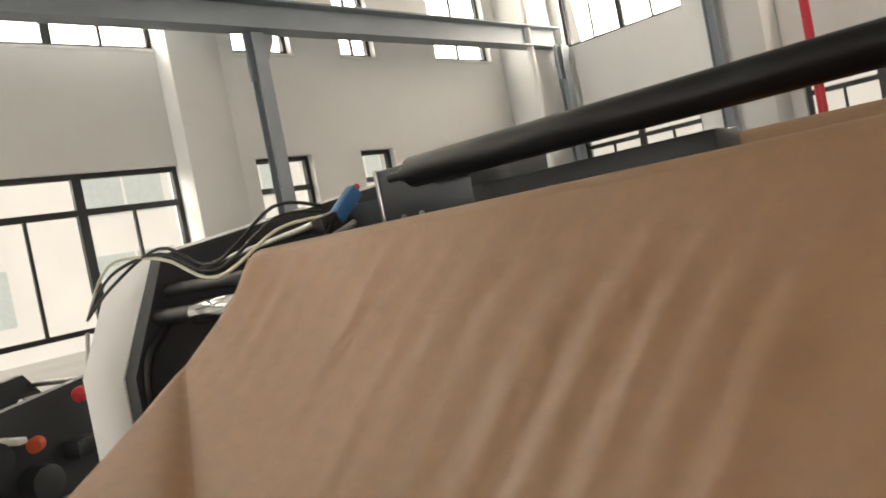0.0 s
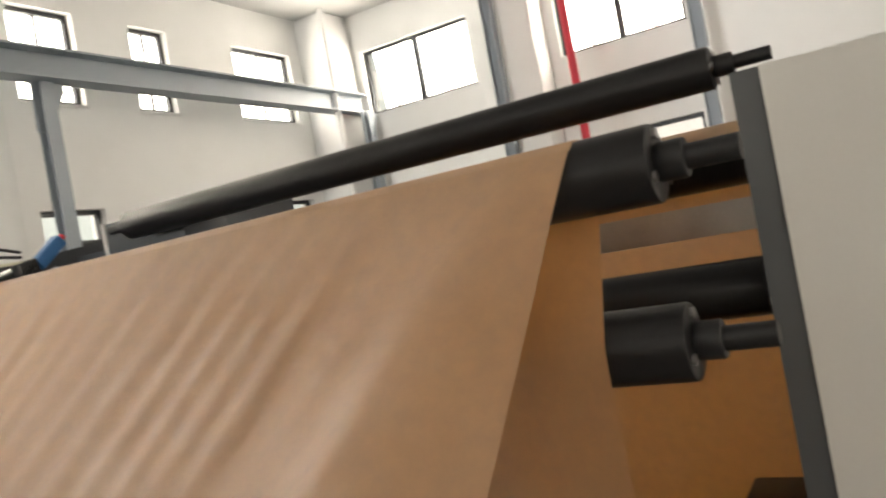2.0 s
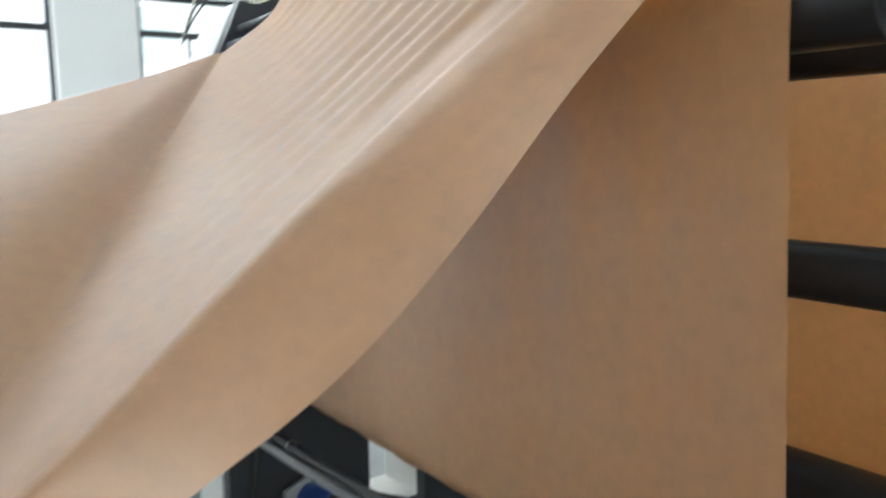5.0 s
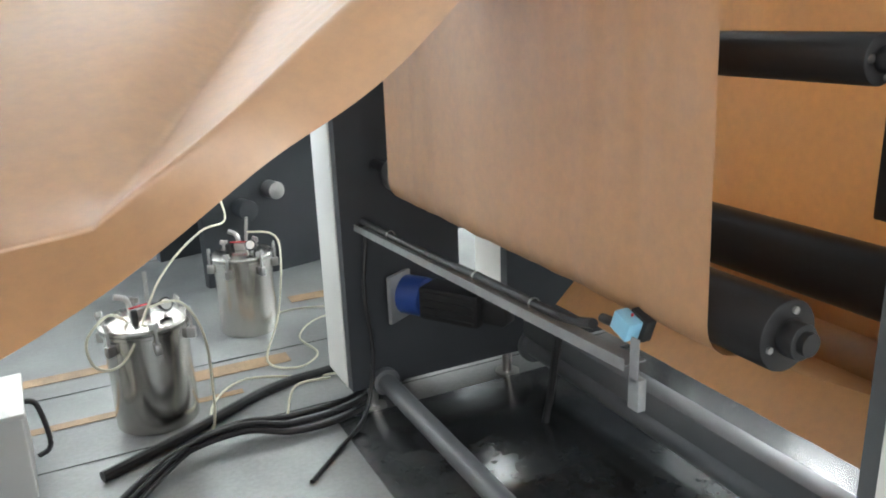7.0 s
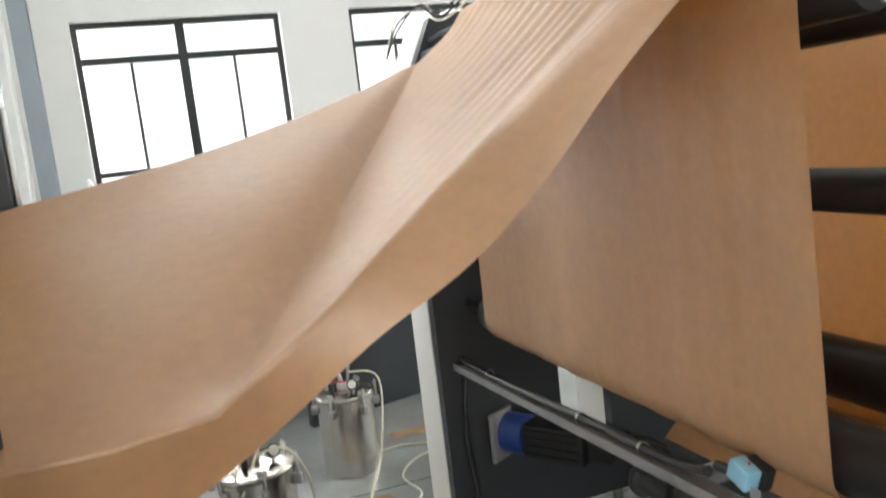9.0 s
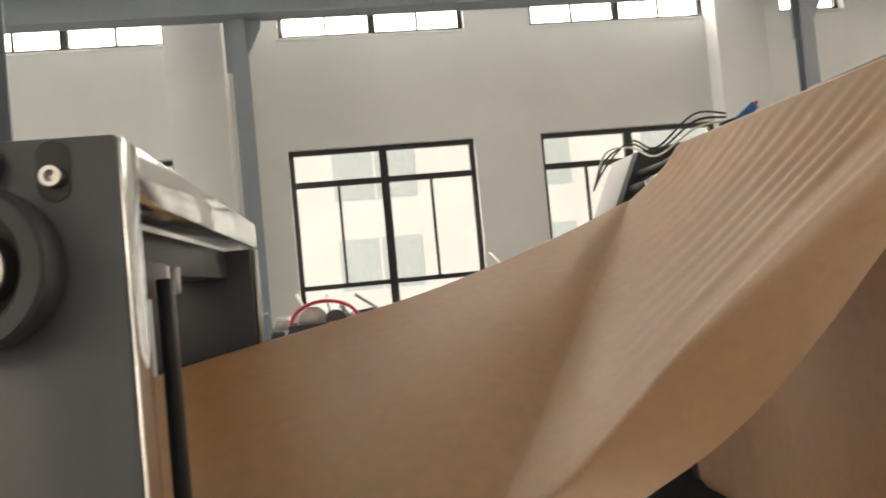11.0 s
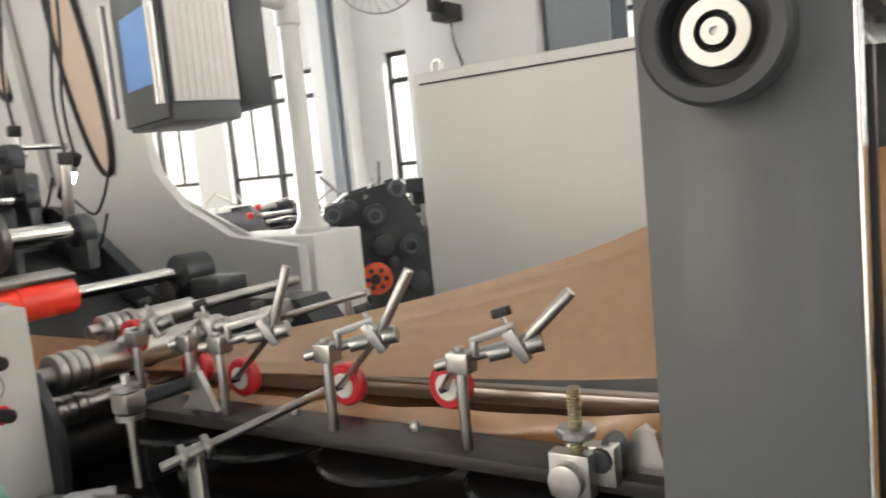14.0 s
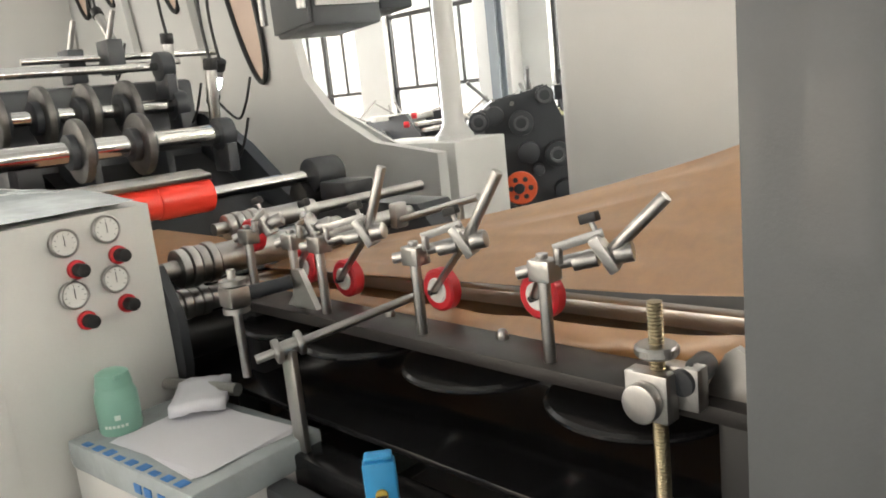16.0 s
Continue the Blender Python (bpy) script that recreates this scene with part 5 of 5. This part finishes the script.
cage = part("cage", sweep(B(), [(-0.25 + 0.27 * math.cos(a), -0.2 + 0.1 * math.cos(a), 0.15 + 0.27 * math.sin(a)) for a in [2 * math.pi * k / 24 for k in range(25)]], 0.006, 6, 2), STEEL, fan, "pale wire fan cage")
for k in range(28):
    a = 2 * math.pi * k / 28
    part("wire", sweep(B(), [(-0.25 + 0.05 * math.cos(a), -0.26, 0.15 + 0.05 * math.sin(a)), (-0.25 + 0.2 * math.cos(a), -0.26, 0.15 + 0.2 * math.sin(a)), (-0.25 + 0.27 * math.cos(a), -0.2 + 0.1 * math.cos(a), 0.15 + 0.27 * math.sin(a))], 0.0025, 4, 3), STEEL, cage)
part("cord", sweep(B(), [(0.0, 0.15, -0.18), (-0.01, 0.18, -0.3), (0.03, 0.19, -0.45), (-0.02, 0.19, -0.55), (0.0, 0.19, -0.8)], 0.006), CABLE, fan)
ban = thing("red_banner", "red banner with pale writing on the column", "banner", "", (-2.42, 4.195, 2.70))
part("cloth", add_box(B(), (-0.28, -0.004, -0.12), (0.28, 0.0, 0.14)), SIGNRED, ban)
for k in range(5):
    part("writing_bar", add_box(B(), (-0.22 + k * 0.095, -0.006, -0.04), (-0.16 + k * 0.095, -0.0045, 0.06)), BRASS, ban)

# ---- glue pots, hoses, cables on the floor ----
def glue_pot(x, y, turn, r=0.125, h=0.33):
    o = thing("glue_pressure_pot", "stainless steel glue pressure pot with wing-nut lid", "pressure pot", "glue pots", (x, y, 0), turn=turn)
    part("vessel", lathe(B(), [(r * 0.96, 0.0), (r, 0.006), (r, h - 0.03), (r * 1.06, h - 0.025), (r * 1.06, h - 0.012), (r * 0.98, h - 0.01)], 40), POTSTEEL, o)
    lid = part("lid", lathe(B(), [(r * 1.06, h - 0.01), (r * 1.07, h), (r * 1.02, h + 0.008), (r * 0.7, h + 0.016), (0.001, h + 0.02)], 40), POTSTEEL, o, "domed steel lid")
    for k in range(6):
        a = k * math.pi / 3 + 0.3
        c = Vector((math.cos(a), math.sin(a), 0))
        w = part("wing_bolt", add_rod(B(), c * r * 1.12 + Vector((0, 0, h - 0.07)), c * r * 1.12 + Vector((0, 0, h + 0.035)), 0.006, 10), STEEL, o)
        part("bracket", add_box(B(), (-0.012, -0.012, -0.02), (0.02, 0.012, 0.02), 0.004, Matrix.Translation(c * r * 1.08 + Vector((0, 0, h - 0.06))) @ Matrix.Rotation(a, 4, "Z")), STEEL, w)
        for sgn in (-1, 1):
            part("wing", add_box(B(), (-0.004, 0.004, 0.0), (0.004, 0.022, 0.024), 0.003, Matrix.Translation(c * r * 1.12 + Vector((0, 0, h + 0.012))) @ Matrix.Rotation(a, 4, "Z") @ Matrix.Rotation(radians(sgn * 25 + (180 if sgn < 0 else 0)), 4, "X" if sgn > 0 else "Z")), STEEL, w)
    part("dip_tube", add_rod(B(), (0.02, 0.0, h), (0.035, 0.02, h + 0.17), 0.008, 12), STEEL, o)
    part("valve_body", add_box(B(), (-0.03, -0.015, h + 0.018), (0.02, 0.015, h + 0.05), 0.006), STEEL, o)
    part("valve_lever", add_box(B(), (-0.05, -0.005, h + 0.052), (0.03, 0.005, h + 0.058), 0.002), REDRUB, o, "red valve lever")
    g = part("gauge", lathe(B(), [(0.022, 0), (0.026, 0.004), (0.026, 0.018), (0.02, 0.02)], 24, Matrix.Translation((0.06, -0.05, h + 0.05)) @ Matrix.Rotation(radians(65), 4, "X")), BLACK, o, "small black pressure gauge")
    part("dial", add_rod(B(), Vector((0.06, -0.0685, h + 0.0585)), Vector((0.06, -0.0695, h + 0.059)), 0.02, 20), DIAL, g)
    part("gauge_stem", add_rod(B(), (0.06, -0.05, h + 0.01), (0.06, -0.05, h + 0.05), 0.007, 10), STEEL, o)
    part("relief_valve", add_rod(B(), (-0.05, -0.04, h + 0.01), (-0.05, -0.04, h + 0.06), 0.012, 14, None, 0.003), BLACK, o)
    part("elbow", sweep(B(), [(-0.02, 0.05, h + 0.01), (-0.03, 0.06, h + 0.07), (-0.07, 0.07, h + 0.09)], 0.011, 8), STEEL, o)
    return o


glue_pot(0.42, 2.97, 20, 0.148, 0.40)
glue_pot(0.93, 3.68, -25, 0.135, 0.38)
for pts in ([(0.36, 2.92, 0.36), (0.30, 2.85, 0.42), (0.22, 2.85, 0.34), (0.24, 2.84, 0.24), (0.34, 2.81, 0.27), (0.5, 3.0, 0.48), (0.7, 3.3, 0.55), (0.86, 3.6, 0.52), (0.83, 3.75, 0.7)],
            [(0.44, 2.92, 0.40), (0.54, 2.86, 0.42), (0.60, 2.80, 0.30), (0.60, 2.76, 0.12), (0.58, 2.72, 0.02), (0.62, 2.95, 0.012), (0.78, 3.1, 0.012), (1.05, 2.98, 0.012), (1.2, 2.92, 0.03)],
            [(0.95, 3.6, 0.44), (1.07, 3.52, 0.40), (1.0, 3.35, 0.18), (0.90, 3.22, 0.02), (1.0, 3.1, 0.012), (1.12, 3.2, 0.012), (1.1, 3.42, 0.012), (1.25, 3.6, 0.012), (1.5, 3.62, 0.012)],
            [(1.02, 3.75, 0.012), (1.2, 3.78, 0.012), (1.4, 3.70, 0.012)],
            [(0.85, 2.72, 0.012), (0.92, 2.84, 0.06), (1.05, 2.80, 0.08)]):
    solid("hose", sweep(B(), [(a, b, c + (0.06 if c > 0.2 else 0)) for a, b, c in pts], 0.0048, 8, 6), HOSE, "clear yellowed plastic hose lying on the floor", "hose", "hoses")
for k, off in enumerate((0.0, 0.03, 0.055, 0.085, 0.11)):
    z = 0.014 + 0.02 * (k % 2)
    solid("floor_cable", sweep(B(), [(-0.1 + off, 2.0 + off * 0.5, z), (0.15 + off, 2.32 + off * 0.4, z), (0.40 + off * 0.7, 2.56 + off * 0.3, z + 0.02), (0.66, 2.62 + off * 0.4, z + 0.03), (0.85, 2.56 + off, z + 0.01), (1.12, 2.62 + off, z), (1.5, 2.9 + off, z)], 0.012 - 0.001 * k, 8, 8), CABLE, "black cable bundle lying on the floor", "cable", "floor cables")
solid("floor_cable", sweep(B(), [(0.2, 2.6, 0.02), (0.5, 2.75, 0.02), (0.85, 2.95, 0.02), (1.15, 3.0, 0.02), (1.5, 3.1, 0.02)], 0.02, 10, 8), CABLE, "thick black cable lying on the floor", "cable", "floor cables")
jb = thing("junction_box", "pale grey steel junction box on the floor", "junction box", "", (-0.12, 2.78, 0.0), turn=3)
part("body", add_box(B(), (-0.13, -0.18, 0.0), (0.12, 0.14, 0.285), 0.006), CREAM, jb)
part("lid", add_box(B(), (-0.14, -0.19, 0.286), (0.13, 0.15, 0.305), 0.005), CREAM, jb)
part("cable", sweep(B(), [(0.12, 0.05, 0.24), (0.16, 0.04, 0.22), (0.18, -0.02, 0.1), (0.14, -0.05, 0.08)], 0.009), CABLE, jb)
part("cable_gland", add_rod(B(), (-0.12, -0.19, 0.22), (-0.12, -0.2, 0.22), 0.012), BRASS, jb)
solid("oil_pan", add_box(B(), (1.0, 0.82, 0.001), (2.6, 2.58, 0.012), 0.003), OILY, "dark oily steel sheet under the unwind stand", "pan")

# glue gun and air lines at the far end of the top roll
gun = thing("glue_gun", "blue and black glue gun on steel rods with air lines", "glue gun", "", (1.315, 2.155, 1.94))
part("body", add_box(B(), (-0.013, -0.013, -0.03), (0.013, 0.013, 0.045), 0.004, Matrix.Rotation(radians(50), 4, "Y")), GUNBLUE, gun)
part("nozzle_cap", add_rod(B(), (0.034, 0, 0.028), (0.044, 0, 0.037), 0.006, 14, None, 0.002), SIGNRED, gun)
for dx, dy, dz in ((-0.05, 0.0, -0.01), (-0.08, 0.02, -0.04), (-0.03, -0.02, -0.05), (-0.11, 0.01, -0.02), (-0.06, 0.0, -0.06)):
    part("block", add_box(B(), (dx - 0.02, dy - 0.016, dz - 0.014), (dx + 0.02, dy + 0.016, dz + 0.014), 0.004, Matrix.Rotation(radians(dx * 300), 4, "Y")), BLACK, gun)
part("rod", add_rod(B(), (-0.16, 0.0, -0.09), (0.02, 0, -0.03), 0.006, 12), STEEL, gun)
part("mount_rod", add_rod(B(), (-0.05, 0.0, -0.02), (-0.05, 0.45, -0.06), 0.008, 12), STEEL, gun)
for k in range(3):
    part("air_line", sweep(B(), [(-0.05, 0.0, -0.01 + 0.01 * k), (-0.13, 0.03, -0.02 + 0.02 * k), (-0.22, 0.10, -0.08 + 0.012 * k), (-0.24, 0.24, -0.03 + 0.01 * k), (-0.26, 0.42, -0.02 - 0.02 * k), (-0.25, 0.60, -0.12)], 0.0032, 7), HOSE if k < 1 else CABLE, gun)
for k in range(2):
    part("cable", sweep(B(), [(-0.04, -0.02, -0.02), (-0.10, -0.04, -0.07), (-0.15, -0.02, -0.14), (-0.16, 0.1, -0.2 - 0.05 * k)], 0.006, 7), CABLE, gun)
stub = thing("polished_roll_stub", "polished steel roll stub on the frame side", "roller", "", (1.15, 2.25, 1.80))
part("barrel", add_rod(B(), (0, 0.0, 0), (0, 0.19, 0), 0.025, 36, None, 0.003), CHROME, stub)
part("core", add_rod(B(), (0, 0.19, 0), (0, 0.355, 0), 0.016, 24), BLACK, stub)
part("rim", lathe(B(), [(0.0255, 0.04), (0.027, 0.042), (0.027, 0.05), (0.0255, 0.052)], 32, R), DARK, stub)
solid("frame_cable", sweep(B(), [(1.16, 2.59, 1.78), (1.10, 2.585, 1.72), (1.09, 2.585, 1.6), (1.11, 2.585, 1.45)], 0.008), CABLE, "black cable looped on the side frame", "cable")


# ---- other machines in the hall ----
def old_machine(x, y, turn, seed, length=1.6, height=1.3, group="machines along the windows", plain=False):
    rnd = random.Random(seed)
    o = thing("printing_unit", "dark grey cluttered machine unit with rollers and gears", "machine", group, (x, y, 0), turn=turn)
    part("frame_side", prism(B(), [(-length / 2, 0), (length / 2, 0), (length / 2, height * 0.6), (length * 0.2, height), (-length * 0.25, height * 0.95), (-length / 2, height * 0.5)], 0.06, pose(0, -0.35, 0)), DARK, o)
    part("frame_back", prism(B(), [(-length / 2, 0), (length / 2, 0), (length / 2, height * 0.6), (length * 0.2, height), (-length * 0.25, height * 0.95), (-length / 2, height * 0.5)], 0.06, pose(0, 0.35, 0)), DARK, o)
    for k in range(7):
        a, z = rnd.uniform(-length * 0.42, length * 0.42), rnd.uniform(0.4, height * 0.9)
        part("roller", add_rod(B(), (a, -0.45, z), (a, 0.45, z), rnd.uniform(0.03, 0.08), 18, None, 0.004), DARK if plain else rnd.choice((STEEL, DARK, GREY)), o)
    for k in range(5):
        a, z = rnd.uniform(-length * 0.4, length * 0.4), rnd.uniform(height * 0.5, height)
        part("gear", add_rod(B(), (a, -0.46, z), (a, -0.40, z), rnd.uniform(0.06, 0.13) * (0.6 if plain else 1), 22, None, 0.006), DARK if plain else rnd.choice((DARK, GREY, STEEL)), o)
        if plain:
            part("pulley_rim", lathe(B(), [(0.03, -0.01), (0.045, -0.01), (0.045, 0.01), (0.03, 0.01)], 24, Matrix.Translation((a, -0.468, z)) @ R), GREY, o)
    for k in range(12 if plain else 34):
        a, z, w = rnd.uniform(-length / 2, length / 2), rnd.uniform(height * 0.5, height * 0.98), rnd.uniform(0.02, 0.08)
        part("fitting", add_box(B(), (a - w, rnd.uniform(-0.55, 0.1), z - w * 0.6), (a + w, rnd.uniform(0.15, 0.4), z + w * 0.6), 0.01), DARK if plain else rnd.choice((DARK, GREY, CREAM, STEEL, DARK, OLIVE, STEEL)), o)
    for k in range(8):
        a, z = rnd.uniform(-length / 2, length / 2), rnd.uniform(height * 0.85, height)
        part("rod", add_rod(B(), (a, rnd.uniform(-0.4, 0.3), z), (a + rnd.uniform(-0.2, 0.2), rnd.uniform(-0.4, 0.4), z + rnd.uniform(0.05, 0.25)), 0.012, 8), STEEL, o)
    for k in range(0 if plain else 2):
        a, z = rnd.uniform(-length * 0.4, length * 0.4), rnd.uniform(height * 0.8, height)
        part("red_cover", add_rod(B(), (a, -0.44, z), (a + 0.05, -0.40, z), rnd.uniform(0.03, 0.055), 20, None, 0.006), rnd.choice((ORANGE, REDRUB)), o)
    return o


for n, (x, y, turn, length, height) in enumerate(((-3.1, 3.98, 40, 0.75, 1.45), (1.5, 4.9, 15, 1.5, 1.55), (0.15, 5.9, 5, 1.5, 1.38), (-5.2, 6.6, 0, 1.6, 1.2), (-7.2, 6.7, 0, 1.6, 1.25), (-9.4, 6.6, 0, 1.6, 1.2), (4.2, 6.2, 0, 1.7, 1.3), (7.0, 6.4, 0, 1.7, 1.3), (6.6, 2.0, 90, 1.8, 1.5), (8.3, 3.6, 90, 1.6, 1.5))):
    old_machine(x, y, turn, n + 3, length, height, plain=(n == 0))
gear = thing("orange_gear_wheel", "orange-red cast gear wheel with round holes", "gear wheel", "", (-2.76, 3.5, 0.89))
part("wheel", lathe(B(), [(0.02, -0.02), (0.087, -0.02), (0.094, -0.015), (0.094, 0.015), (0.087, 0.02), (0.02, 0.02)], 44, Matrix.Rotation(radians(40), 4, "Z") @ R), ORANGE, gear)
for k in range(6):
    a = k * math.pi / 3
    m = Matrix.Rotation(radians(40), 4, "Z")
    part("hole", add_rod(B(), m @ Vector((0.056 * math.cos(a), -0.022, 0.056 * math.sin(a))), m @ Vector((0.056 * math.cos(a), 0.022, 0.056 * math.sin(a))), 0.015, 16), DARK, gear)
part("axle", add_rod(B(), (0.02, -0.04, 0), (-0.3, 0.5, 0), 0.03, 14), DARK, gear)
ring = thing("red_guard_ring", "red painted guard ring on the machine", "guard ring", "", (0.02, 5.3, 1.34))
part("ring", sweep(B(), [(0.22 * math.cos(a), 0.0, 0.14 * math.sin(a)) for a in [math.pi * k / 12 for k in range(13)]], 0.012, 8, 2), SIGNRED, ring)
part("bracket", add_box(B(), (-0.24, -0.02, -1.34), (0.24, 0.1, 0.0), 0.01), DARK, ring)
far_arm = thing("far_presser", "steel presser arms on the far side of the tube", "presser roller", "presser rollers", (-1.1, 1.35, 1.1))
part("stem", add_rod(B(), (0.02, -0.04, 0), (0.02, -0.04, 0.145), 0.0085), STEEL, far_arm)
part("stem_back", add_rod(B(), (0.3, 0.1, 0), (0.3, 0.1, 0.135), 0.0075), STEEL, far_arm)
part("cross_rod", add_rod(B(), (-0.18, -0.05, 0.092), (0.09, -0.05, 0.155), 0.008), STEEL, far_arm)
part("knuckle", add_box(B(), (-0.19, -0.07, 0.075), (-0.165, -0.03, 0.135), 0.005), STEEL, far_arm)
part("handle", add_rod(B(), (0.28, 0.09, 0.125), (0.35, 0.11, 0.145), 0.0055), STEEL, far_arm)


def motions():
    """Rolls and presser wheels turn with the running web."""
    speed = 0.30
    for roll in ROLLS:
        r = max(v.co.x for v in roll.children[0].data.vertices)
        rate = math.degrees(speed / r)
        step = 80 / rate
        rows = [(min(k * step, 16.0), Matrix.Translation(roll.location) @ Matrix.Rotation(-radians(rate * min(k * step, 16.0)), 4, "Y")) for k in range(int(16.0 / step) + 2)]
        walk(roll, rows)
    for w, q, r, way in SPIN:
        rate = math.degrees(speed / r)
        step = 80 / rate
        rows = [(min(k * step, 16.0), Matrix.Translation(q) @ Matrix.Rotation(-radians(rate * min(k * step, 16.0)), 4, "Y")) for k in range(int(16.0 / step) + 2)]
        walk(w, rows)


motions()
